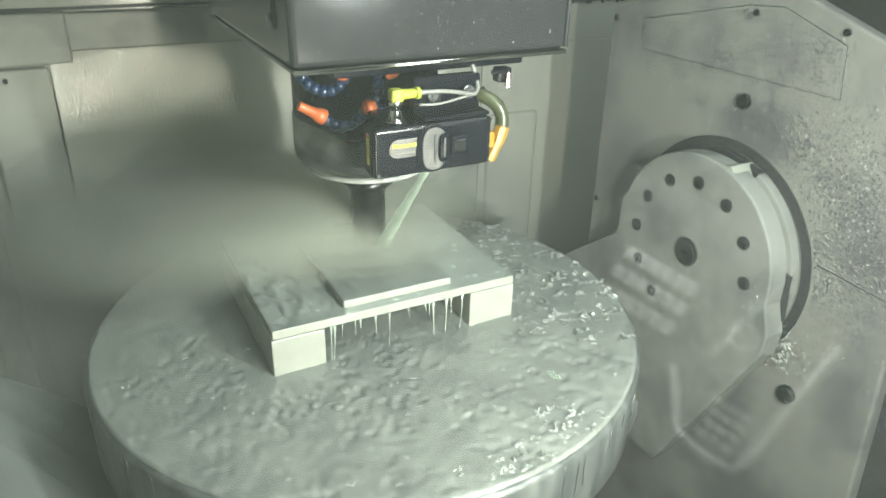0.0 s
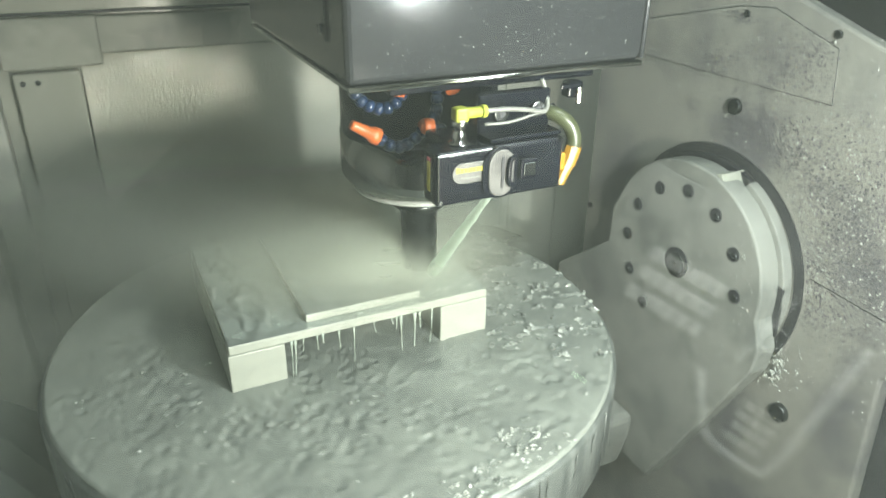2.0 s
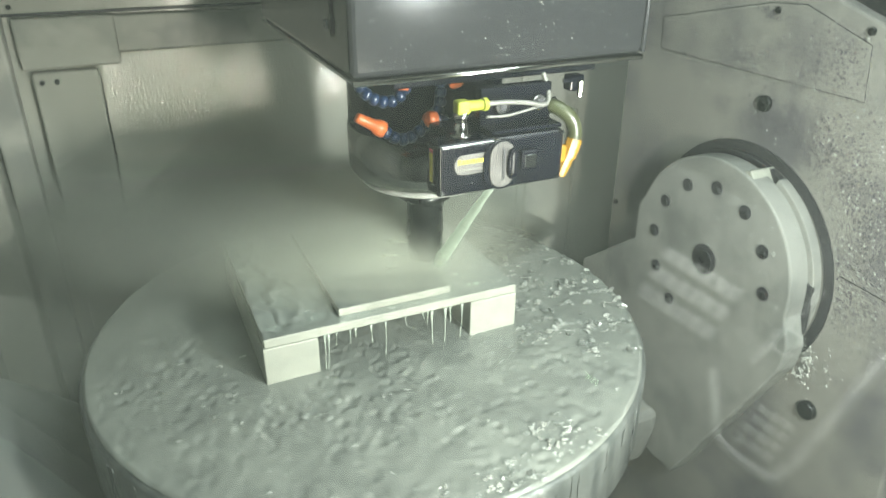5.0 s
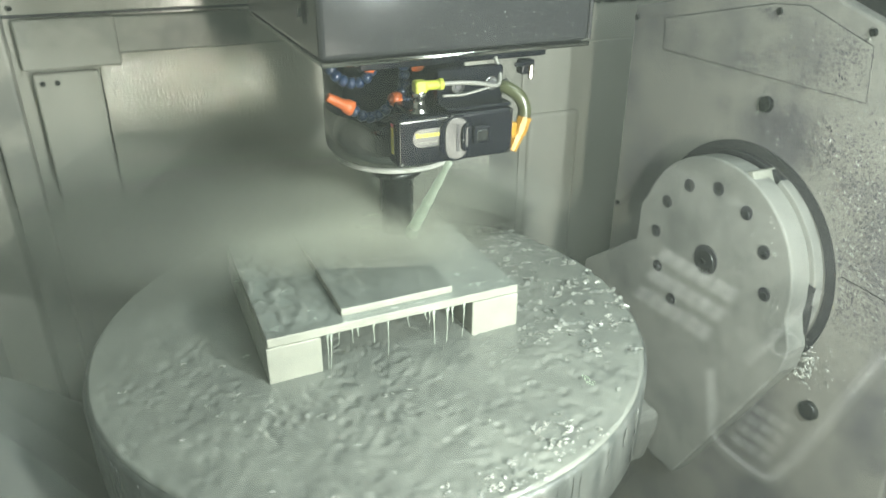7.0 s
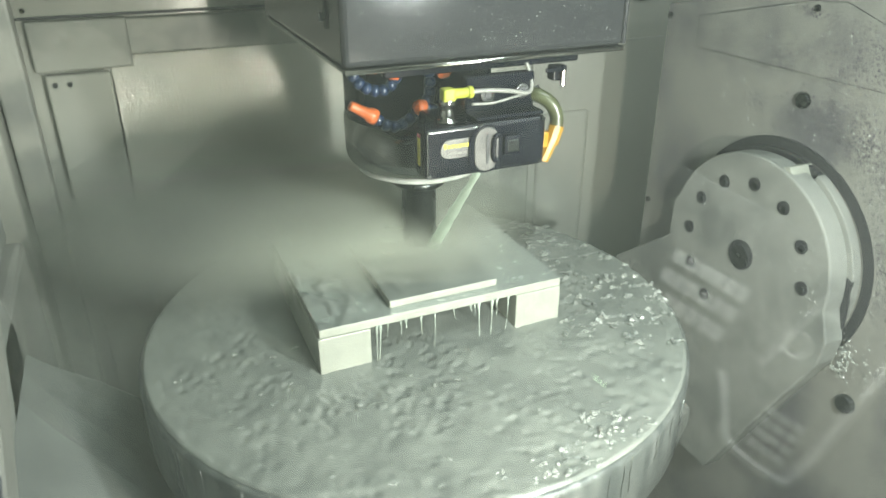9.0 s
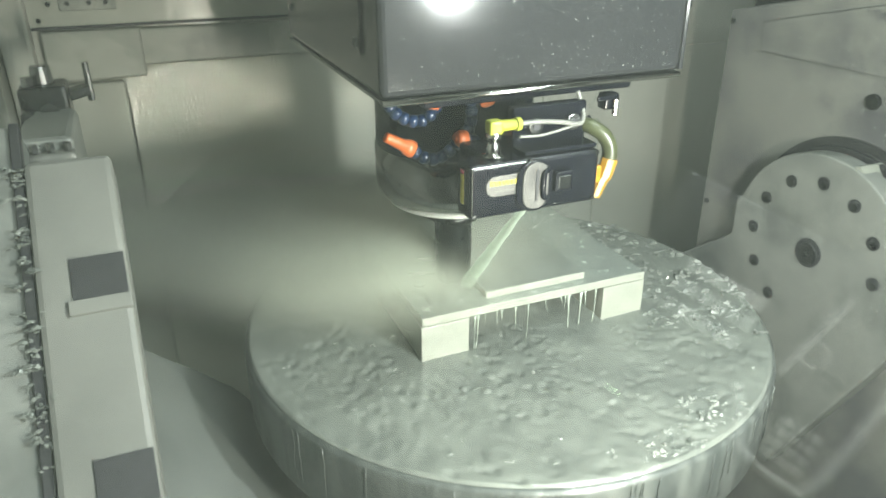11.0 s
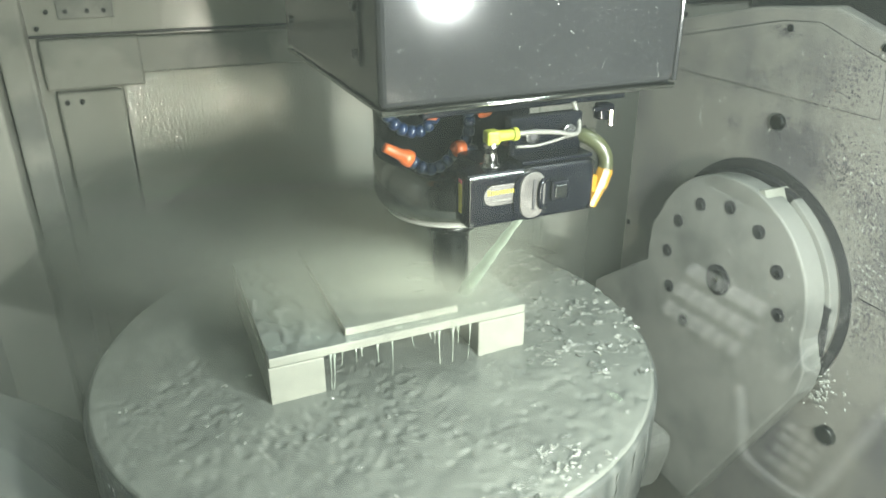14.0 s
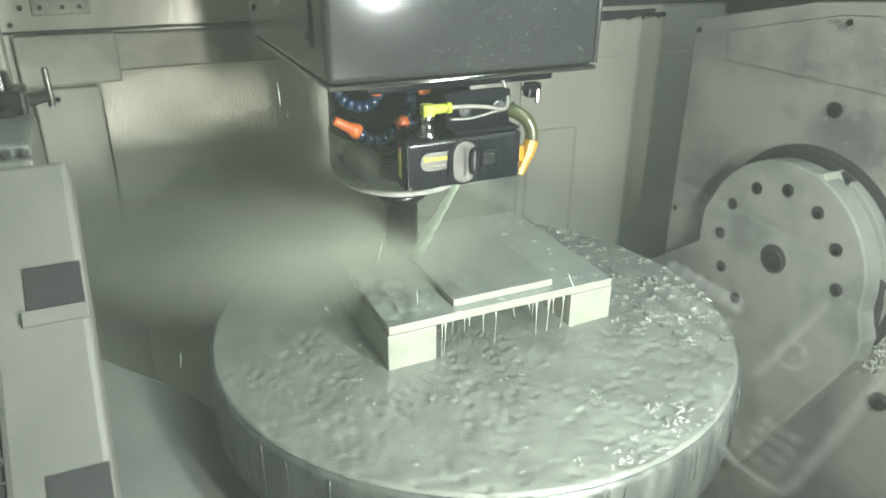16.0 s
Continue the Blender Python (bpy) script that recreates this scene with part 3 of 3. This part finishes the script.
    el = box(-.0210, -.0080, -.1285, -.1160, .2925, .3050, .0025, 2)
    cyl((-.009, -.122, .2990), (.006, -.122, .2990), .0050, .0046, 14, el)
    cyl((.006, -.122, .2990), (.0105, -.122, .2990), .0060, .0056, 14, el)
    part("elbow_plug", el, LIME, cable, "lime yellow elbow plug")
    part("lead", tube(smooth_path([(.010, -.122, .2990), (.030, -.122, .2985), (.052, -.121, .2955), (.070, -.120, .2915), (.078, -.116, .2945), (.081, -.108, .305), (.078, -.104, .317)]), .0022, 10), CABLE, cable, "", True)
    part("lead", tube(smooth_path([(.012, -.119, .286), (.035, -.120, .2855), (.06, -.120, .2895), (.073, -.119, .2915)]), .0014, 8), CABLE, cable, "", True)
    br2 = part("bracket_plate", box(.009, .084, -.112, -.100, .272, .310, .002), BLACK, h, "black bolted bracket plate")
    for x, z in ((.068, .293), (.030, .293)):
        part("bolt", cyl((x, -.1175, z), (x, -.112, z), .0075, .008, 18, bevel=.001), STEEL, br2)
        part("bolt_socket", cyl((x, -.1182, z), (x, -.117, z), .0038, n=6), DARKGAP, br2)
    part("side_block", box(.118, .134, -.092, -.078, .292, .3075, .002), BLACK, h)
    part("side_screw", cyl((.128, -.094, .288), (.128, -.094, .303), .003, .003, 8), CHROME, h)
    part("side_tab", box(.108, .128, -.0945, -.091, .302, .3065, .0008), BLACK, h)
    # green hose with yellow end
    green = thing("coolant_hose", "dull green translucent hose with a yellow angular cap", "hose")
    part("hose", tube(smooth_path([(.080, -.100, .286), (.090, -.112, .285), (.100, -.120, .277), (.1045, -.124, .265), (.103, -.126, .254)]), .0072, 14), HOSE, green, "", True)
    part("hose_fitting", cyl((.0905, -.108, .2845), (.088, -.104, .292), .006, .005, 10), STEEL, green)
    cap = cyl((.1040, -.126, .257), (.0985, -.126, .238), .0080, .0072, 8, bevel=.001)
    cyl((.0990, -.126, .242), (.0905, -.126, .221), .0068, .0052, 8, cap, .0008)
    box(.0850, .0930, -.1310, -.121, .236, .253, .002, 2, cap)
    part("hose_cap", cap, YELLOW, green, "yellow angular hose cap")

    # blue jointed hoses
    hoses = []

    def jointed(pts, tip, tag):
        hose = thing("jointed_hose", "blue jointed plastic coolant hose with an orange nozzle", "hose", "jointed hoses on the milling head")
        hoses.append(hose)
        line = smooth_path(pts, 8)
        keep, last = [line[0]], line[0]
        for p in line:
            if (p - last).length > .0085:
                keep.append(p)
                last = p
        for a, b in zip(keep, keep[1:]):
            d = (b - a).normalized()
            bm = tube([a, a + d * .0015, a + d * .0045, a + d * .0080, a + d * .0092], [.0034, .0055, .0064, .0052, .0034], 10)
            part("hose_joint", bm, BLUE, hose, smooth=True)
        a, d = keep[0], (Vector(tip) - keep[0]).normalized()
        e = Vector(tip)
        part("hose_tip", tube([a - d * .001, a + d * .006, a + d * .010, e - d * .002, e], [.0082, .0080, .0058, .0048, .0046], 12), ORANGE, hose, tag, True)
    jointed([(-0.0620, -0.0480, 0.2635), (-0.0530, -0.0520, 0.2555), (-0.0420, -0.0540, 0.2525), (-0.0300, -0.0540, 0.2565), (-0.0180, -0.0530, 0.2655), (-0.0070, -0.0520, 0.2745), (-0.0030, -0.0520, 0.2880), (-0.0030, -0.0500, 0.3030), (-0.0040, -0.0480, 0.3170)], (-0.0870, -0.0470, 0.2780), "orange hose nozzle")
    jointed([(-0.0400, -0.0560, 0.3070), (-0.0440, -0.0560, 0.2980), (-0.0540, -0.0540, 0.2905), (-0.0650, -0.0520, 0.2920), (-0.0770, -0.0500, 0.2980), (-0.0840, -0.0460, 0.3100)], (-0.0520, -0.0560, 0.3125), "orange hose nozzle")
    jointed([(.000, -.060, .258), (-.006, -.06, .266), (.004, -.057, .272)], (.014, -.062, .250), "orange hose nozzle")
    jointed([(-.012, -.056, .270), (-.006, -.056, .268), (.002, -.055, .268)], (-.022, -.057, .2715), "orange hose nozzle")
    part("hose_tip", cyl((.009, -.062, .303), (.009, -.054, .310), .007, .008, 12), ORANGE, h)
    return [h, u, cable, green, *hoses]


# ---- coolant, chips and mist ----


def jet():
    a, b = Vector((.028, -.108, .216)), Vector((.034, .034, .062))
    pts = [a.lerp(b, i / 14) for i in range(15)]
    bm = tube(pts, [.0032 + .0050 * (i / 14) + .0006 * math.sin(i * 2.1) for i in range(15)], 12)
    return tagged(part("coolant_jet", bm, JET, None, "", True), "pale green coolant jet from the nozzle to the cutter", "coolant jet", kind="stuff")


def veil(name, label, centre, turn, size, mat, seed, bulge=.25):
    """A soft bulging sheet of mist, one unit in radius before it is sized."""
    rng = random.Random(seed)
    off = Vector((rng.random() * 9, rng.random() * 9, 0))
    bm = bmesh.new()
    n, k = 40, 14
    rings = []
    for i in range(k + 1):
        r = i / k
        ring = []
        for j in range(n if i else 1):
            a = 2 * math.pi * j / n
            x, y = r * math.cos(a), r * math.sin(a)
            z = bulge * (1 - r * r) + .04 * noise.noise(Vector((x * 2, y * 2, 0)) + off) - .1
            ring.append(bm.verts.new((x, y, z)))
        rings.append(ring)
    for a, b in zip(rings, rings[1:]):
        for j in range(n):
            j2 = (j + 1) % n
            bm.faces.new((a[0], b[j], b[j2]) if len(a) == 1 else (a[j], b[j], b[j2], a[j2]))
    ob = part(name, bm, mat, None, "", True)
    ob.matrix_world = pose(*centre, *turn) @ Matrix.Diagonal((*size, 1))
    return tagged(ob, label, "mist", kind="stuff")


def bits(name, label, category, places, mat, seed, parent=None):
    """Many small crumpled pieces in one mesh. places: (x, y, z, size)."""
    rng = random.Random(seed)
    verts, faces = [], []
    for x, y, z, r in places:
        for _ in range(rng.randint(2, 4)):
            cx, cy, h = x + rng.gauss(0, r * 1.1), y + rng.gauss(0, r * .5), r * rng.uniform(.35, .7)
            m = pose(cx, cy, z + h * .5, rng.uniform(-18, 18), rng.uniform(-18, 18), rng.gauss(0, 40))
            a, b = r * rng.uniform(.5, 1.3), r * rng.uniform(.25, .55)
            k = len(verts)
            for px, py, pz in ((-a, -b, 0), (0, -b, h * .5), (a, -b * .6, h * .1), (a, b * .7, h * .3), (0, b, h), (-a, b, h * .2), (0, 0, -h * .5)):
                verts.append(m @ Vector((px, py, pz)))
            for f in ((0, 1, 4, 5), (1, 2, 3, 4), (0, 6, 1), (1, 6, 2), (2, 6, 3), (3, 6, 4), (4, 6, 5), (5, 6, 0)):
                faces.append([k + q for q in f])
    me = bpy.data.meshes.new(name)
    me.from_pydata([tuple(v) for v in verts], [], faces)
    me.materials.append(mat)
    return tagged(new(name, me), label, category, kind="stuff")


def domes(name, label, category, places, mat, normal, seed, flat=.5):
    """Small flattened drops on a face. places: (x, y, z, radius); normal: the face's direction."""
    rng = random.Random(seed)
    q = Vector(normal).to_track_quat("Z", "Y").to_matrix().to_4x4()
    verts, faces = [], []
    for x, y, z, r in places:
        m = Matrix.Translation((x, y, z)) @ q @ pose(0, 0, 0, 0, 0, rng.uniform(0, 60))
        k, sx, sy = len(verts), rng.uniform(.7, 1.1), rng.uniform(.8, 1.6)
        for rr, h in ((1, 0), (.72, .65)):
            for i in range(6):
                a = math.pi * i / 3
                verts.append(m @ Vector((r * rr * sx * math.cos(a), r * rr * sy * math.sin(a), r * flat * h)))
        verts.append(m @ Vector((0, 0, r * flat)))
        for i in range(6):
            j = (i + 1) % 6
            faces += [(k + i, k + j, k + 6 + j, k + 6 + i), (k + 6 + i, k + 6 + j, k + 12)]
    me = bpy.data.meshes.new(name)
    me.from_pydata([tuple(v) for v in verts], [], faces)
    for p in me.polygons:
        p.use_smooth = True
    me.materials.append(mat)
    return tagged(new(name, me), label, category, kind="stuff")


def coolant_film():
    """The rippled sheet of coolant on the table disc."""
    bm = bmesh.new()
    n, k = 480, 140
    rings = []
    for i in range(k + 1):
        r = (R - .005) * i / k
        ring = []
        for j in range(n if i else 1):
            a = 2 * math.pi * j / n
            x, y = CX + r * math.cos(a), CY + r * math.sin(a)
            v = Vector((x, y, 0))
            flow = noise.noise(v * 9) * .5 + .5
            z = .0036 + .0018 * flow * noise.noise(v * 36) + .0014 * max(0, noise.noise(v * 105 + Vector((3, 1, 0))) - .1) * (.5 + flow)
            ds, _ = noise.voronoi(v * 62)
            worn = noise.noise(v * 11 + Vector((5, 9, 0))) + .55 * min(1, max(0, (-.02 - y) / .15)) - .12
            if worn > 0 and ds[0] < .42 and ds[1] > .2:
                z -= .0024 * min(1, worn * 3) * (1 - (ds[0] / .42) ** 2)
            fine, _ = noise.voronoi(v * 96 + Vector((2, 7, 0)))
            if worn > -.15 and fine[0] < .34:
                z -= .0016 * min(1, (worn + .15) * 4) * (1 - (fine[0] / .34) ** 2)
            ring.append(bm.verts.new((x, y, max(z, .0003) if i < k else .0004)))
        rings.append(ring)
    for a, b in zip(rings, rings[1:]):
        for j in range(n):
            j2 = (j + 1) % n
            bm.faces.new((a[0], b[j], b[j2]) if len(a) == 1 else (a[j], b[j], b[j2], a[j2]))
    return tagged(part("coolant_film", bm, TABLE_TOP, None, "", True), "rippled milky coolant film flooding the round table", "coolant", kind="stuff")


def table_chips():
    rng = random.Random(5)
    places = []

    def polar(n, a0, a1, r0, r1, s0, s1):
        for _ in range(n):
            a, r = radians(rng.uniform(a0, a1)), rng.uniform(r0 ** 2, r1 ** 2) ** .5
            x, y = CX + r * math.cos(a), CY + r * math.sin(a)
            if -.16 < x < .16 and -.11 < y < .16:
                continue
            places.append((x, y, .003, rng.uniform(s0, s1)))
    polar(240, -40, 62, .17, .316, .0018, .0060)
    polar(100, 55, 95, .20, .316, .0022, .0046)
    polar(46, 284, 296, .262, .318, .0014, .0030)
    polar(40, 268, 281, .280, .318, .0014, .0030)
    polar(90, 180, 345, .12, .31, .0014, .0028)
    polar(24, 100, 240, .2, .318, .0009, .002)
    return bits("chips", "bright wet aluminium chips scattered over the table", "metal chips", places, CHIP, 9)


def rim_drips():
    """Strings of coolant running down the rim."""
    rng = random.Random(11)
    bm = bmesh.new()
    for _ in range(22):
        a = radians(rng.uniform(200, 345))
        r = R + .0006
        h = rng.uniform(.02, .09)
        x, y = CX + r * math.cos(a), CY + r * math.sin(a)
        pts = [Vector((x + rng.gauss(0, .0006), y + rng.gauss(0, .0006), -.004 - h * i / 5)) for i in range(6)]
        tube(pts, [.0005, .0008, .0006, .0005, .0005, .0007], 5, bm)
    return tagged(part("rim_drips", bm, RIM, None, "", True), "thin strings of milky coolant running down the table rim", "coolant", kind="stuff")


def plate_drips():
    """Short strings of coolant hanging and falling from the plate's front edge."""
    rng = random.Random(21)
    bm = bmesh.new()
    for x in (-.083, -.079, -.070, -.055, -.049, -.031, -.014, .009, .030, .036, .041, .058, .064, .079):
        h = .046 if rng.random() < .25 else rng.uniform(.006, .026)
        lean, thick = rng.gauss(0, .0022), rng.uniform(.0004, .0009)
        pts = [Vector((x + lean * (i / 8) ** 2, -.1000 - .0015 * math.sin(i / 8 * 2.2), .0485 - h * i / 8)) for i in range(9)]
        tube(pts, [thick * f for f in (3.2, 2.0, 1.3, .9, .7, .6, .7, 1.1, .5)], 7, bm)
    return tagged(part("coolant_drips", bm, FOAM, None, "", True), "milky coolant strings dripping from the plate edge", "coolant", kind="stuff")


def bubbles():
    spots = [(-.09, -.155, .0035, .0075), (-.125, -.165, .0035, .0065), (-.105, -.178, .0035, .0070), (.02, -.16, .0035, .005), (-.19, -.10, .0035, .0055)]
    return domes("bubbles", "round coolant bubbles on the flooded table", "bubbles", spots, TABLE_TOP, (0, 0, 1), 3, .35)


def cover_drops():
    rng = random.Random(31)
    spots = [(rng.uniform(-.095, .195), -.0922, .33 + .25 * rng.random() ** 1.6, rng.choice((.0002, .0003, .0003, .0004, .0006))) for _ in range(800)]
    return domes("cover_drops", "fine coolant drops on the dark head cover", "water drops", spots, GLINT_DROP, (0, -1, 0), 4, .7)


def unit_drops():
    rng = random.Random(33)
    spots = [(rng.uniform(-.043, .081), -.1404, rng.uniform(.226, .270), rng.choice((.0002, .0003, .0004))) for _ in range(60)]
    return domes("unit_drops", "fine coolant drops on the black nozzle unit", "water drops", spots, GLINT_DROP, (0, -1, 0), 14, .6)


def housing_spots():
    rng = random.Random(41)
    dark, wet = [], []

    def clear(y, z):
        return math.hypot(y - FY, z - FZ) > .178 and -.46 < y < .15 and z < .345

    def face(y, z):
        return .5383 if z > .25 and -.195 < y < .15 else .5398
    for cy, cz, sy, sz, n in ((-.27, .13, .06, .06, 4200), (-.13, .19, .055, .022, 1500), (-.07, .20, .028, .02, 420), (-.02, .275, .02, .010, 240),
                              (-.13, .285, .035, .016, 420), (-.045, .335, .010, .005, 160), (-.16, .31, .022, .012, 260), (-.25, .02, .03, .03, 700), (.02, .205, .008, .006, 90)):
        for _ in range(n):
            y, z = rng.gauss(cy, sy), rng.gauss(cz, sz)
            if clear(y, z):
                dark.append((face(y, z), y, z, .0005 + .0010 * rng.random() ** 2.4))
    for _ in range(1700):
        y, z = (rng.uniform(-.40, .10), rng.uniform(-.12, .34)) if rng.random() < .4 else (rng.gauss(-.25, .07), rng.gauss(.12, .08))
        r = math.hypot(y - FY, z - FZ)
        x = face(y, z) if r > .178 and z < .34 else .4925 if r < .145 else None
        if x:
            wet.append((x, y, z, .0005 + .0012 * rng.random() ** 2.2))
    for _ in range(220):
        y, z = rng.gauss(-.205, .022), rng.gauss(-.085, .016)
        wet.append((.5255, y, z, rng.uniform(.0007, .0022)))
    a = domes("spatter", "dark dried spatter on the beige trunnion housing", "spatter", dark, SPATTER, (-1, 0, 0), 6, .25)
    b = domes("housing_drops", "coolant drops on the trunnion housing, glints coloured in", "water drops", wet, GLINT_DROP, (-1, 0, 0), 7, .7)
    return a, b


def rippled_sheet(name, label, x0, x1, y0, y1, z, amp, seed):
    """A running film of coolant with waves that grow towards its low-x end."""
    nx, ny = 110, 90
    off = Vector((seed * 3.1, seed * 1.7, 0))
    verts, faces = [], []
    for i in range(nx + 1):
        for j in range(ny + 1):
            u, v = i / nx, j / ny
            x, y = x0 + (x1 - x0) * u, y0 + (y1 - y0) * v
            rim = min(1, 12 * min(u, 1 - u, v, 1 - v))
            grow = .25 + .75 * (1 - u) ** 2
            w = noise.noise(Vector((x * 42, y * 26, 0)) + off) + .6 * noise.noise(Vector((x * 95, y * 60, 1)) + off)
            verts.append((x, y, z + .0004 + rim * grow * amp * max(-.25, w)))
    for i in range(nx):
        for j in range(ny):
            a = i * (ny + 1) + j
            faces.append((a, a + ny + 1, a + ny + 2, a + 1))
    me = bpy.data.meshes.new(name)
    me.from_pydata(verts, [], faces)
    for p in me.polygons:
        p.use_smooth = True
    me.materials.append(FILM)
    return tagged(new(name, me), label, "coolant", kind="stuff")


def slope_chips():
    rng = random.Random(51)
    places = [(rng.gauss(-.511, .005), -.33 + .766 * u + rng.gauss(0, .004), -.045 + .643 * u, rng.uniform(.002, .0042)) for u in [rng.uniform(.0, .45) for _ in range(110)]]
    return bits("guide_chips", "wet metal chips packed in the guide gap", "metal chips", places, CHIP, 8)


def shower(name, seed, n=16, slant=.004, thick=.0006):
    """A loose group of coolant streaks, thrown off and falling."""
    rng = random.Random(seed)
    bm = bmesh.new()
    for _ in range(n):
        x, y, z, h = rng.uniform(-.42, .42), rng.uniform(-.25, .38), rng.uniform(-.26, .30), rng.uniform(.010, .030)
        lean = rng.gauss(0, slant)
        pts = [Vector((x + lean * i / 4, y, z - h * (i / 4) * (.3 if slant > .01 else 1) + rng.gauss(0, .0006))) for i in range(5)]
        tube(pts, [thick * f for f in (.3, .8, 1, .8, .4)], 6, bm)
    return tagged(part(name, bm, FOAM, None, "", True), "loose streaks of coolant thrown off and falling", "coolant spray", kind="stuff")


def mist_stack(name, label, n, first, last, size0, size1, mat, seed, turn=(64, 0, -22)):
    """Soft sheets of mist, one behind the other."""
    made = []
    for k in range(n):
        u = k / max(1, n - 1)
        c = [a + (b - a) * u for a, b in zip(first, last)]
        z = [a + (b - a) * u for a, b in zip(size0, size1)]
        made.append(veil(name, label, c, turn, (*z, .08), mat, seed + k))
    return made


cabin()
window()
control_panel()
carriage = trunnion_table()
work = workpiece()
head = spindle_head()
stream = jet()
riding = [*carriage, work, coolant_film(), table_chips(), rim_drips(), plate_drips(), bubbles(), *housing_spots(), slope_chips(),
          rippled_sheet("plate_film", "rippled coolant running over the aluminium plate", -.146, -.064, -.099, .149, .0576, .009, 1),
          rippled_sheet("pad_film", "thin coolant film on the raised pad", -.061, .070, -.085, .134, .0666, .003, 2)]
feeding = [*head, stream, cover_drops(), unit_drops()]
drift = mist_stack("mist_plume", "pale green spray mist thrown up round the cutter", 9, (.00, .21, .080), (-.09, .00, .080), (.34, .085), (.24, .058), PLUME, 1)
drift += mist_stack("mist_plume", "bright spray mist where the jet meets the cutter", 2, (-.01, .07, .076), (-.03, .045, .074), (.13, .042), (.10, .036), PLUME_CORE, 21)
mist_stack("mist", "grey-green coolant mist hanging in the cabin", 4, (-.10, .50, -.08), (-.25, .34, -.04), (.95, .27), (.65, .20), MIST, 31)
mist_stack("mist", "thin coolant mist over the table", 8, (-.18, .26, .045), (-.13, .035, .060), (.52, .13), (.34, .08), MIST_THIN, 41)
mist_stack("mist", "thin coolant mist behind the plate", 4, (.10, .30, .03), (.08, .20, .045), (.36, .10), (.30, .08), MIST_THIN, 61)
mist_stack("mist", "thin coolant mist beside the table", 3, (-.46, .10, -.10), (-.44, -.02, -.10), (.26, .26), (.24, .24), MIST_THIN, 51)

falling = [(shower("coolant_spray", 61), 12.55), (shower("coolant_spray", 62), 14.5), (shower("coolant_spray", 63), 16.0), (shower("coolant_spray", 64, 8), 10.0),
           (shower("coolant_spray", 65, 20, .030, .0009), 13.05), (shower("coolant_spray", 66, 14, .012, .0007), 13.9), (shower("coolant_spray", 67, 18, .028, .0009), 15.75), (shower("coolant_spray", 68, 10, .02, .0007), 0.6)]


def motions():
    slide = [(t, pose(x, 0, 0)) for t, x in TABLE]
    feed = [(t, pose(0, y, z)) for t, y, z in HEAD]
    for ob in riding:
        walk(ob, slide)
    for ob in feeding:
        walk(ob, feed)
    for ob, t in falling:
        walk(ob, [(0, pose(0, 0, 2.0)), (max(.1, t - .5), pose(0, 0, 1.9)), (t, pose(0, 0, .12)), (min(t + .5, 16.2), pose(0, 0, -1.6)), (17, pose(0, 0, -1.62))])
    for ob in drift:
        base = ob.matrix_basis.copy()
        walk(ob, [(t, pose(0, y, 0) @ base) for t, y, z in HEAD])


motions()
